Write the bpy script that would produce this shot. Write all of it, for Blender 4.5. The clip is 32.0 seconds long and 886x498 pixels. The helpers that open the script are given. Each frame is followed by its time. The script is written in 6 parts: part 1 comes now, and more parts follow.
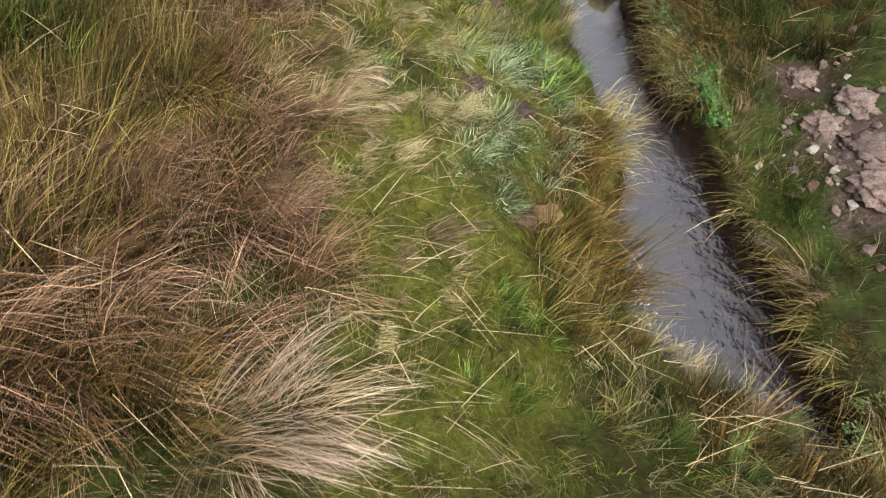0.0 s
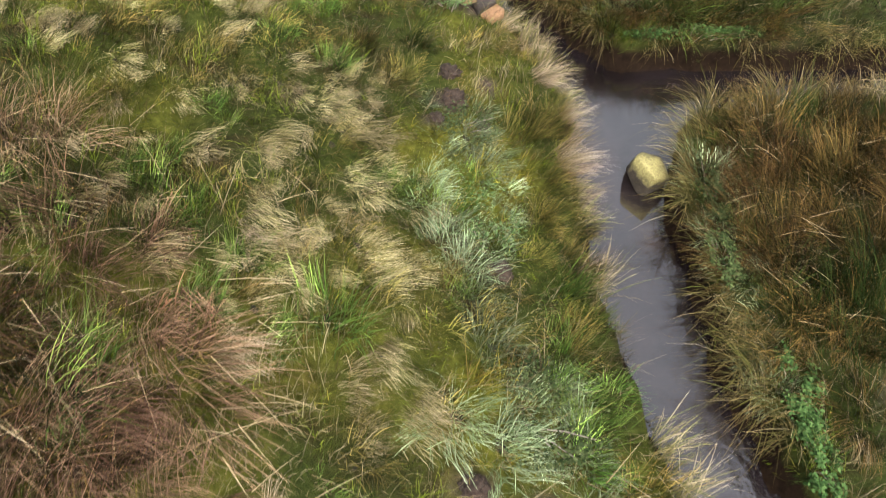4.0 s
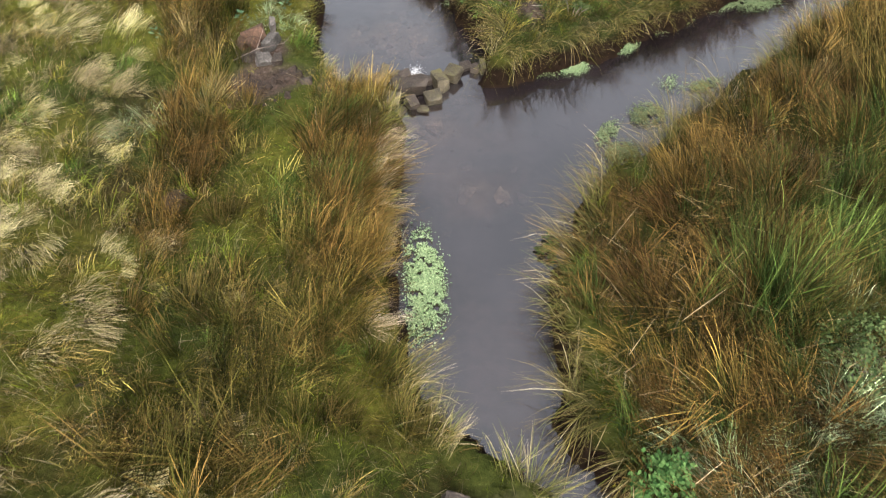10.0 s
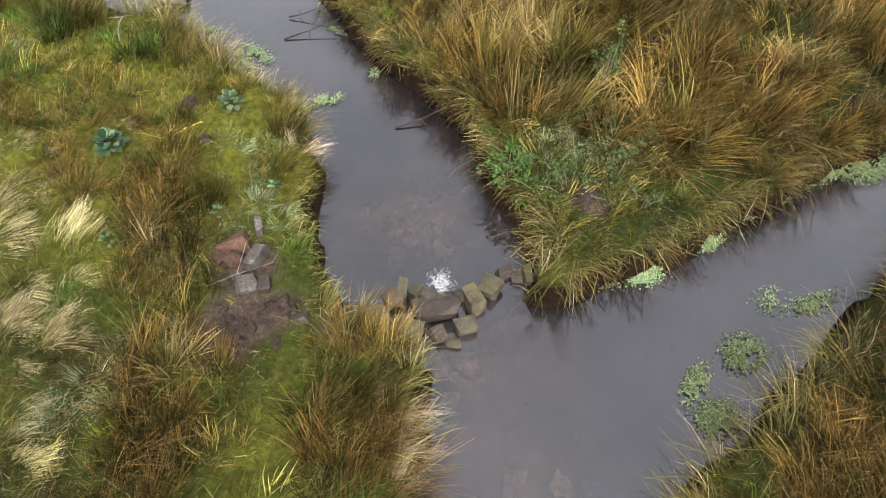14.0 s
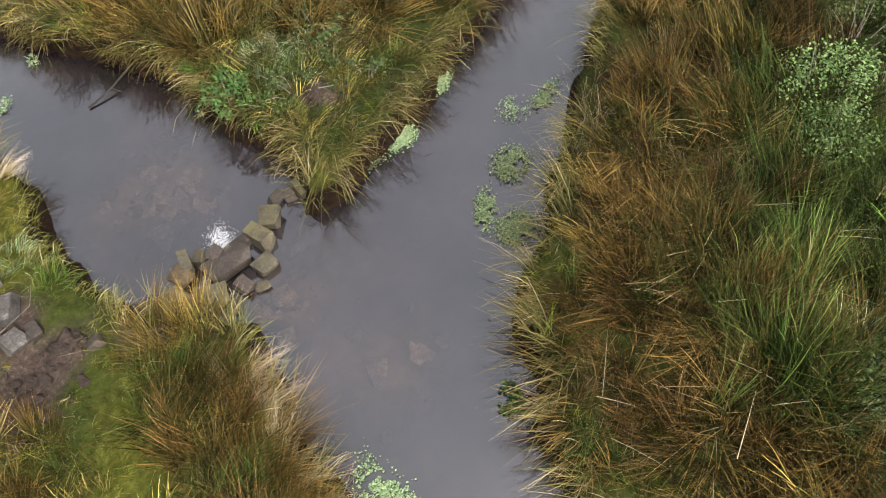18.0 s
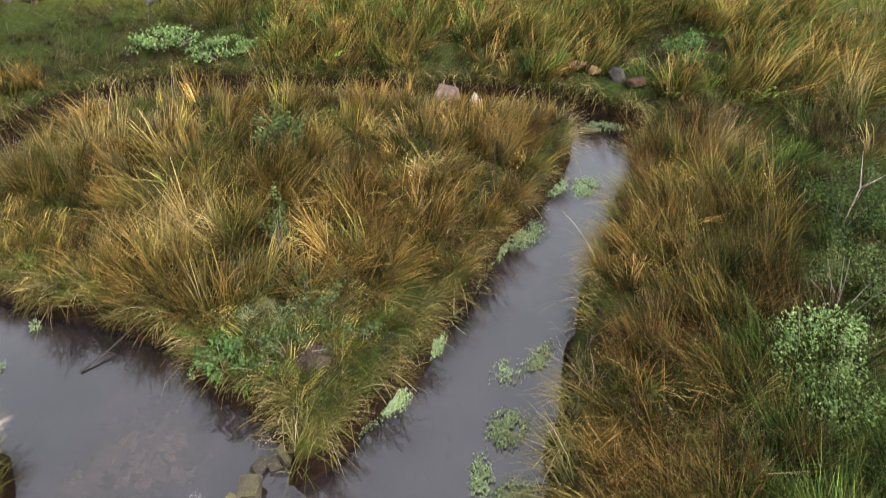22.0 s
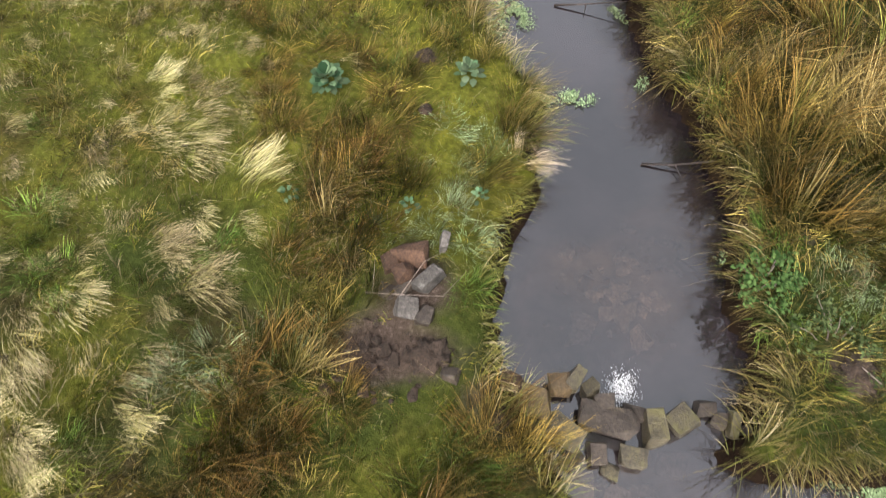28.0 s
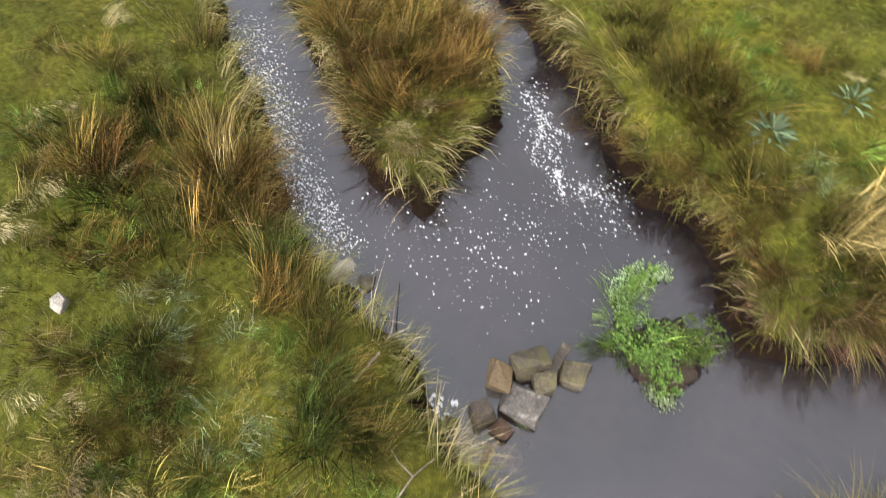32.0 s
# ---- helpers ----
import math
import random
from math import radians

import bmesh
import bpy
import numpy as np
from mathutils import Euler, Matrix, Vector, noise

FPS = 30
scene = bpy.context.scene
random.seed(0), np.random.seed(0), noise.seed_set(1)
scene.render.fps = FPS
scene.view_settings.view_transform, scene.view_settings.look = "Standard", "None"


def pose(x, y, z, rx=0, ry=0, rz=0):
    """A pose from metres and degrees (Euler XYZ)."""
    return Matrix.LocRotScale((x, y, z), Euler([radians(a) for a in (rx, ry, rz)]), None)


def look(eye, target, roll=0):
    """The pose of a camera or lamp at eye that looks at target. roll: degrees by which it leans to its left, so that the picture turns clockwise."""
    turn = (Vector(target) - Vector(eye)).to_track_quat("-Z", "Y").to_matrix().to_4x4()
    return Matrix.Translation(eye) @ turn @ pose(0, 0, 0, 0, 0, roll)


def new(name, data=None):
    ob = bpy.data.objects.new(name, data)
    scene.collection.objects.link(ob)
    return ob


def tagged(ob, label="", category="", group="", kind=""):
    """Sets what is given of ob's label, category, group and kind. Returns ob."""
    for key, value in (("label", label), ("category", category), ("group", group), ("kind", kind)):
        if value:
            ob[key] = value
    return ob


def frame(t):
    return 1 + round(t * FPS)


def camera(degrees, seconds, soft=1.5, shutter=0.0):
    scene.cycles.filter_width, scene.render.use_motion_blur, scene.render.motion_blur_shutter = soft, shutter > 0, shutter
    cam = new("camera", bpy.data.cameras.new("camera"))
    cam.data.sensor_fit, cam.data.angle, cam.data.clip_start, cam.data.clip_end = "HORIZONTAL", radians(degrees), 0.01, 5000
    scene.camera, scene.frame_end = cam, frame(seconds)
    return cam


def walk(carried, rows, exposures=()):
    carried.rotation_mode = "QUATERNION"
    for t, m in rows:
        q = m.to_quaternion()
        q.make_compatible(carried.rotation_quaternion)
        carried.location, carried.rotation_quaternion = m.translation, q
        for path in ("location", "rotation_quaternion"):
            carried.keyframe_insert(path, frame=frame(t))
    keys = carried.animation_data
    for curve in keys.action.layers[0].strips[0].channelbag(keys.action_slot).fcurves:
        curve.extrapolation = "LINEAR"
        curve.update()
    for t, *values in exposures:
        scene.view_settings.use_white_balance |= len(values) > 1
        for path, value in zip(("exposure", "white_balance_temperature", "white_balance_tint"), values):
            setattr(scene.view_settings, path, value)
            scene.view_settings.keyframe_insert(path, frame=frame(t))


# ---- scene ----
cam = camera(66.63, 32.0, soft=1.15, shutter=0.3)
# seconds, x, y, z, yaw, pitch, roll
ROWS = [
    (0.0, 0.000, 0.000, 4.718, -0.00, -53.27, 0.16),
    (0.5, -0.003, 0.280, 4.723, -0.02, -53.30, 0.06),
    (1.0, -0.005, 0.621, 4.740, -0.03, -53.40, 0.02),
    (1.5, -0.001, 0.986, 4.757, 0.02, -53.43, -0.02),
    (2.0, 0.010, 1.427, 4.776, -0.03, -53.48, -0.07),
    (2.5, 0.017, 1.860, 4.795, -0.03, -53.51, -0.08),
    (3.0, 0.045, 2.365, 4.788, -0.01, -53.51, -0.05),
    (3.5, 0.063, 2.840, 4.790, -0.07, -53.56, -0.04),
    (4.0, 0.085, 3.345, 4.793, -0.07, -53.60, 0.06),
    (4.5, 0.110, 3.808, 4.780, -0.08, -53.67, 0.07),
    (6.5, 0.162, 5.789, 4.778, -0.02, -53.69, -0.12),
    (7.0, 0.160, 6.282, 4.794, -0.08, -53.70, -0.18),
    (7.5, 0.158, 6.733, 4.803, -0.04, -53.72, -0.13),
    (8.0, 0.153, 7.200, 4.815, 0.07, -53.75, -0.15),
    (8.5, 0.133, 7.619, 4.824, 0.05, -53.72, -0.20),
    (9.0, 0.106, 8.057, 4.820, 0.18, -53.72, -0.19),
    (9.5, 0.078, 8.450, 4.823, 0.14, -53.78, -0.09),
    (10.0, 0.034, 8.860, 4.818, 0.06, -53.83, -0.03),
    (10.5, -0.008, 9.237, 4.820, 0.02, -53.95, -0.01),
    (11.0, -0.047, 9.625, 4.823, 0.05, -54.00, 0.01),
    (11.5, -0.083, 9.977, 4.819, 0.06, -54.07, 0.04),
    (12.0, -0.116, 10.343, 4.823, 0.13, -54.16, 0.02),
    (12.5, -0.146, 10.677, 4.823, 0.18, -54.24, -0.02),
    (13.0, -0.188, 11.005, 4.831, 0.19, -54.25, -0.02),
    (13.5, -0.220, 11.314, 4.832, 0.20, -54.27, -0.01),
    (14.0, -0.246, 11.628, 4.851, 0.26, -54.29, -0.11),
    (14.5, -0.246, 11.768, 4.869, -2.69, -54.50, -0.28),
    (15.0, -0.227, 11.798, 4.885, -10.58, -54.58, -0.45),
    (15.5, -0.180, 11.781, 4.875, -19.68, -54.55, -0.31),
    (17.5, -0.168, 11.565, 4.797, -32.44, -58.31, 0.14),
    (18.0, -0.177, 11.547, 4.797, -32.47, -61.92, 0.33),
    (18.5, -0.183, 11.530, 4.798, -32.44, -60.54, 0.24),
    (19.0, -0.179, 11.530, 4.794, -32.41, -54.67, 0.15),
    (19.5, -0.166, 11.549, 4.787, -32.43, -48.10, 0.12),
    (20.0, -0.140, 11.567, 4.776, -32.45, -41.03, 0.15),
    (20.5, -0.122, 11.571, 4.768, -32.40, -36.36, 0.16),
    (21.0, -0.111, 11.573, 4.756, -32.38, -33.75, 0.15),
    (21.5, -0.116, 11.556, 4.744, -32.36, -34.53, 0.12),
    (22.0, -0.103, 11.558, 4.739, -32.29, -39.84, 0.08),
    (22.5, -0.116, 11.561, 4.730, -32.42, -46.15, 0.12),
    (23.0, -0.134, 11.562, 4.720, -32.74, -53.10, 0.19),
    (23.5, -0.148, 11.568, 4.716, -30.29, -57.84, 0.18),
    (24.0, -0.174, 11.567, 4.729, -18.07, -60.45, 0.13),
    (24.5, -0.200, 11.572, 4.726, -6.40, -60.86, -0.05),
    (25.0, -0.211, 11.559, 4.717, 6.45, -60.69, -0.32),
    (25.5, -0.229, 11.561, 4.705, 18.38, -60.62, -0.27),
    (27.5, -0.555, 12.412, 4.535, 25.59, -61.08, 0.08),
    (28.0, -0.788, 12.934, 4.542, 25.72, -61.15, 0.23),
    (28.5, -1.015, 13.472, 4.556, 25.94, -61.25, 0.20),
    (29.0, -1.275, 14.040, 4.574, 29.41, -61.23, 0.19),
    (29.5, -1.530, 14.580, 4.583, 34.23, -61.25, 0.16),
    (30.0, -1.813, 15.177, 4.589, 35.10, -61.31, 0.06),
    (30.5, -2.092, 15.734, 4.603, 35.26, -61.35, -0.08),
    (31.0, -2.432, 16.308, 4.621, 34.79, -61.37, -0.07),
    (31.5, -2.755, 16.843, 4.635, 34.79, -61.39, 0.04),
    (32.0, -3.107, 17.434, 4.645, 39.79, -61.38, 0.11),
]
walk(cam, [(t, pose(x, y, z, 90 + pitch, 0, yaw) @ pose(0, 0, 0, 0, 0, roll)) for t, x, y, z, yaw, pitch, roll in ROWS])
scene.view_settings.exposure = 1.65

# ---- light: an overcast sky with a weak, wide sun ----
world = bpy.data.worlds.new("overcast_sky")
scene.world = world
world.use_nodes = True
wn, wl = world.node_tree.nodes, world.node_tree.links
sky = wn.new("ShaderNodeTexSky")
sky.sky_type, sky.sun_disc = "NISHITA", False
sky.sun_elevation, sky.sun_rotation = radians(52), radians(172)
sky.dust_density, sky.ozone_density, sky.air_density = 4.0, 1.0, 1.0
grey = wn.new("ShaderNodeHueSaturation")
grey.inputs["Saturation"].default_value = 0.26
wl.new(sky.outputs[0], grey.inputs["Color"])
wl.new(grey.outputs[0], wn["Background"].inputs["Color"])
wn["Background"].inputs["Strength"].default_value = 0.15

sun = new("sun", bpy.data.lights.new("sun", "SUN"))
sun.data.energy, sun.data.angle, sun.data.color = 1.2, radians(24), (1.0, 0.96, 0.9)
sun.matrix_world = look((2, -14, 18), (0, 0, 0))

RNG = np.random.default_rng(7)


# ---- small arithmetic of the land ----
def fuzz(x, y, scale, seed):
    """Smooth value noise, 0 to 1."""
    x, y = np.asarray(x) / scale + seed * 17.3, np.asarray(y) / scale - seed * 9.1
    ix, iy = np.floor(x).astype(np.int64), np.floor(y).astype(np.int64)
    fx, fy = x - ix, y - iy
    fx, fy = fx * fx * (3 - 2 * fx), fy * fy * (3 - 2 * fy)

    def h(a, b):
        n = (a * 374761393 + b * 668265263 + seed * 974711) & 0x7FFFFFFF
        n = ((n ^ (n >> 13)) * 1274126177) & 0x7FFFFFFF
        return ((n ^ (n >> 16)) & 0xFFFF) / 65535.0

    return (h(ix, iy) * (1 - fx) + h(ix + 1, iy) * fx) * (1 - fy) + (h(ix, iy + 1) * (1 - fx) + h(ix + 1, iy + 1) * fx) * fy


def step(a, b, v):
    t = np.clip((v - a) / (b - a), 0, 1)
    return t * t * (3 - 2 * t)


# the water's ways: x, y and half the width, down the middle of each
LOWER_STREAM = [(2.75, 1.7, 0.12), (2.2, 2.45, 0.42), (2.07, 2.8, 0.62), (2.02, 3.5, 0.52), (2.07, 4.15, 0.4), (2.05, 4.9, 0.33), (1.9, 5.75, 0.34),
                (1.73, 6.5, 0.4), (1.76, 7.3, 0.38), (1.85, 7.9, 0.42), (1.95, 8.6, 0.55), (1.55, 9.3, 0.36), (1.12, 9.95, 0.26), (0.85, 10.35, 0.17), (0.55, 10.8, 0.38)]
SIDE_DITCH = [(1.9, 8.75, 0.55), (2.6, 8.87, 0.46), (3.4, 8.92, 0.38), (4.6, 9.0, 0.34), (6.5, 9.3, 0.3), (10.0, 10.0, 0.3)]
LOWER_POOL = [(0.45, 11.1, 0.55), (0.3, 11.7, 0.58), (0.27, 12.3, 0.66), (0.42, 12.9, 0.86), (0.62, 13.5, 1.0), (1.15, 13.85, 0.8), (2.1, 14.4, 0.62),
              (2.8, 14.95, 0.55), (3.5, 15.4, 0.5), (4.2, 15.85, 0.42), (4.85, 16.25, 0.38), (5.5, 16.7, 0.38), (6.05, 17.15, 0.42)]
BACK_DITCH = [(6.05, 17.15, 0.4), (5.9, 17.9, 0.36), (4.7, 19.0, 0.34), (3.0, 20.3, 0.32), (1.2, 21.4, 0.38), (0.0, 21.5, 0.42), (-1.1, 20.6, 0.46), (-1.9, 19.85, 0.48)]
UPPER_POOL = [(-0.1, 14.3, 0.45), (-0.35, 14.9, 0.8), (-0.58, 15.45, 0.86), (-0.66, 16.1, 0.75), (-0.87, 16.6, 0.7), (-1.35, 17.25, 0.56), (-1.92, 17.85, 0.7),
              (-2.5, 18.52, 0.78), (-2.55, 19.3, 0.72), (-1.9, 19.85, 0.48)]
TOP_POOL = [(-2.9, 18.8, 0.72), (-3.6, 19.0, 0.75), (-4.0, 19.65, 1.0), (-4.3, 20.1, 0.85), (-4.75, 20.85, 0.42), (-5.5, 21.42, 0.27), (-6.4, 21.8, 0.26), (-9.0, 23.0, 0.3)]
TOP_POOL_SIDE = [(-3.5, 20.2, 0.6), (-3.2, 19.9, 0.55), (-2.6, 19.5, 0.5)]
WEST_ARM = [(-4.1, 19.2, 0.75), (-5.0, 19.05, 0.42), (-5.75, 19.15, 0.35), (-6.5, 19.58, 0.34), (-7.1, 19.87, 0.32), (-8.4, 20.6, 0.35), (-11.0, 21.8, 0.4)]
WAYS = [LOWER_STREAM, SIDE_DITCH, LOWER_POOL, BACK_DITCH, UPPER_POOL, TOP_POOL, TOP_POOL_SIDE, WEST_ARM]


def shore(x, y):
    """Metres from the water's edge; below zero in the water."""
    x, y = np.asarray(x, float), np.asarray(y, float)
    best = np.full(x.shape, 1e9)
    for way in WAYS:
        for (ax, ay, ar), (bx, by, br) in zip(way, way[1:]):
            dx, dy = bx - ax, by - ay
            u = np.clip(((x - ax) * dx + (y - ay) * dy) / (dx * dx + dy * dy), 0, 1)
            best = np.minimum(best, np.hypot(x - ax - u * dx, y - ay - u * dy) - ar - u * (br - ar))
    return best + (fuzz(x, y, 0.22, 3) - 0.5) * 0.12 + (fuzz(x, y, 0.6, 4) - 0.5) * 0.12


def ground_z(x, y, s=None):
    x, y = np.asarray(x, float), np.asarray(y, float)
    s = shore(x, y) if s is None else s
    # the western side is a slope that dies away upstream; the eastern side is nearly flat
    middle = np.interp(y, [0, 5, 9, 10.5, 13, 15, 17, 19, 22], [2.1, 2.0, 1.7, 0.7, 0.5, -0.3, -1.5, -4, -7])
    west = step(0.6, -0.6, x - middle)
    k = np.interp(y, [-10, 5, 8, 9.5, 11.4, 12.5, 14, 40], [0.5, 0.5, 0.34, 0.36, 0.2, 0.08, 0.05, 0.02])
    run = np.where(s < 4, s, 4 + 14 * np.tanh((s - 4) / 30))
    up = 0.30 + k * np.maximum(run, 0)
    ke = np.interp(y, [0, 5.5, 7.5, 40], [0.25, 0.22, 0.05, 0.03])
    east = 0.33 + ke * np.maximum(np.minimum(s, 3), 0)
    e = up * west + east * (1 - west)
    far = 0.53 * x + 0.85 * y
    e = e + 0.14 * np.maximum(np.minimum(far - 19.5, 3.0), 0) + 14 * np.tanh(np.maximum(far - 22.3, 0) * 0.5 / 14)
    lumps = (fuzz(x, y, 0.45, 5) - 0.5) * (0.14 + 0.3 * step(22.0, 23.0, far)) + (fuzz(x, y, 0.16, 6) - 0.5) * 0.05
    bank = step(0.0, 0.10, s)
    top = (e + lumps * step(0.05, 0.4, s)) * bank
    bed = -0.05 - 0.3 * np.clip(-s, 0, 0.6) + (fuzz(x, y, 0.2, 8) - 0.5) * 0.05
    return np.where(s < 0.16, bed * (1 - bank) + top, top)


# ---- materials ----
def material(name, rough=0.8, spec=0.3):
    m = bpy.data.materials.new(name)
    m.use_nodes = True
    b = m.node_tree.nodes["Principled BSDF"]
    b.inputs["Roughness"].default_value = rough
    b.inputs["Specular IOR Level"].default_value = spec
    return m, m.node_tree.nodes, m.node_tree.links, b


def noise_node(nodes, links, scale, detail=6, rough=0.6, coords="Object"):
    tc = nodes.new("ShaderNodeTexCoord")
    n = nodes.new("ShaderNodeTexNoise")
    n.inputs["Scale"].default_value, n.inputs["Detail"].default_value, n.inputs["Roughness"].default_value = scale, detail, rough
    links.new(tc.outputs[coords], n.inputs["Vector"])
    return n


def ramp(nodes, links, source, stops):
    r = nodes.new("ShaderNodeValToRGB")
    while len(r.color_ramp.elements) < len(stops):
        r.color_ramp.elements.new(0.5)
    for el, (p, c) in zip(r.color_ramp.elements, stops):
        el.position, el.color = p, (*c, 1)
    links.new(source, r.inputs["Fac"])
    return r


def bump(nodes, links, height, bsdf, strength, distance):
    b = nodes.new("ShaderNodeBump")
    b.inputs["Strength"].default_value, b.inputs["Distance"].default_value = strength, distance
    links.new(height, b.inputs["Height"])
    links.new(b.outputs[0], bsdf.inputs["Normal"])
    return b


def mix(nodes, links, a, b, fac=None, value=0.5, mode="MIX"):
    m = nodes.new("ShaderNodeMix")
    m.data_type, m.blend_type = "RGBA", mode
    m.inputs[0].default_value = value
    if fac is not None:
        links.new(fac, m.inputs[0])
    for k, v in ((6, a), (7, b)):
        if isinstance(v, tuple):
            m.inputs[k].default_value = (*v, 1)
        else:
            links.new(v, m.inputs[k])
    return m.outputs[2]


def blade_material(name, gloss, through_light):
    """Blades and leaves: the colour that each carries, varied from blade to blade and from clump to clump."""
    m, n, l, b = material(name, 0.55, gloss)
    tint = n.new("ShaderNodeAttribute")
    tint.attribute_name = "tint"
    geo = n.new("ShaderNodeNewGeometry")
    info = n.new("ShaderNodeObjectInfo")
    hsv = n.new("ShaderNodeHueSaturation")
    r1 = n.new("ShaderNodeMapRange")
    r1.inputs["To Min"].default_value, r1.inputs["To Max"].default_value = 0.6, 1.4
    l.new(geo.outputs["Random Per Island"], r1.inputs["Value"])
    r2 = n.new("ShaderNodeMapRange")
    r2.inputs["To Min"].default_value, r2.inputs["To Max"].default_value = 0.485, 0.515
    l.new(info.outputs["Random"], r2.inputs["Value"])
    l.new(r2.outputs[0], hsv.inputs["Hue"])
    r3 = n.new("ShaderNodeMapRange")
    r3.inputs["To Min"].default_value, r3.inputs["To Max"].default_value = 0.45, 1.4
    l.new(info.outputs["Random"], r3.inputs["Value"])
    both = n.new("ShaderNodeMath")
    both.operation = "MULTIPLY"
    l.new(r1.outputs[0], both.inputs[0])
    l.new(r3.outputs[0], both.inputs[1])
    l.new(both.outputs[0], hsv.inputs["Value"])
    l.new(tint.outputs["Color"], hsv.inputs["Color"])
    l.new(hsv.outputs[0], b.inputs["Base Color"])
    tr = n.new("ShaderNodeBsdfTranslucent")
    l.new(hsv.outputs[0], tr.inputs["Color"])
    mx = n.new("ShaderNodeMixShader")
    mx.inputs[0].default_value = through_light
    l.new(b.outputs[0], mx.inputs[1])
    l.new(tr.outputs[0], mx.inputs[2])
    l.new(mx.outputs[0], n["Material Output"].inputs["Surface"])
    return m


M_GRASS = blade_material("grass_blades", 0.06, 0.06)
M_LEAF = blade_material("soft_leaves", 0.04, 0.15)


def soil_material():
    m, n, l, b = material("moss_and_peat", 1.0, 0.03)
    a = noise_node(n, l, 1.3, 8, 0.65)
    c = noise_node(n, l, 16, 8, 0.7)
    f = noise_node(n, l, 90, 4, 0.7)
    peat = ramp(n, l, c.outputs["Fac"], [(0.3, (0.008, 0.006, 0.004)), (0.7, (0.034, 0.024, 0.014))])
    moss = ramp(n, l, c.outputs["Fac"], [(0.25, (0.009, 0.013, 0.004)), (0.75, (0.042, 0.054, 0.015))])
    k = ramp(n, l, a.outputs["Fac"], [(0.36, (0, 0, 0)), (0.5, (1, 1, 1))])
    land = mix(n, l, peat.outputs[0], moss.outputs[0], k.outputs[0])
    # silt and small stones on the beds
    z = n.new("ShaderNodeSeparateXYZ")
    tc = n.new("ShaderNodeTexCoord")
    l.new(tc.outputs["Object"], z.inputs[0])
    wet = n.new("ShaderNodeMapRange")
    wet.inputs["From Min"].default_value, wet.inputs["From Max"].default_value = -0.11, -0.05
    l.new(z.outputs["Z"], wet.inputs["Value"])
    silt = ramp(n, l, a.outputs["Fac"], [(0.35, (0.05, 0.036, 0.031)), (0.65, (0.21, 0.158, 0.132))])
    # bank face near black: dark peat, with its undercut's shade put into the colour
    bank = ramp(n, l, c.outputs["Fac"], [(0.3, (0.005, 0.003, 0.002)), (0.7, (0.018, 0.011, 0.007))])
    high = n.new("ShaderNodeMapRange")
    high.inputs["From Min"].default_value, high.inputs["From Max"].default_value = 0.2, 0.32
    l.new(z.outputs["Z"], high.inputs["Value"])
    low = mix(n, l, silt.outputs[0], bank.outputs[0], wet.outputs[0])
    worn = n.new("ShaderNodeAttribute")
    worn.attribute_name = "tint"
    crumbs = noise_node(n, l, 26, 6, 0.75)
    scar = ramp(n, l, crumbs.outputs["Fac"], [(0.3, (0.02, 0.014, 0.011)), (0.55, (0.06, 0.043, 0.035)), (0.75, (0.16, 0.12, 0.10))])
    two = n.new("ShaderNodeSeparateColor")
    l.new(worn.outputs["Color"], two.inputs[0])
    cushion = ramp(n, l, c.outputs["Fac"], [(0.25, (0.035, 0.038, 0.006)), (0.5, (0.10, 0.10, 0.014)), (0.75, (0.21, 0.19, 0.03))])
    land = mix(n, l, land, cushion.outputs[0], two.outputs[1])
    land = mix(n, l, land, scar.outputs[0], two.outputs[0])
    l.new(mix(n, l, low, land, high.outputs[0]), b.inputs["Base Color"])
    bump(n, l, f.outputs["Fac"], b, 0.7, 0.02)
    return m


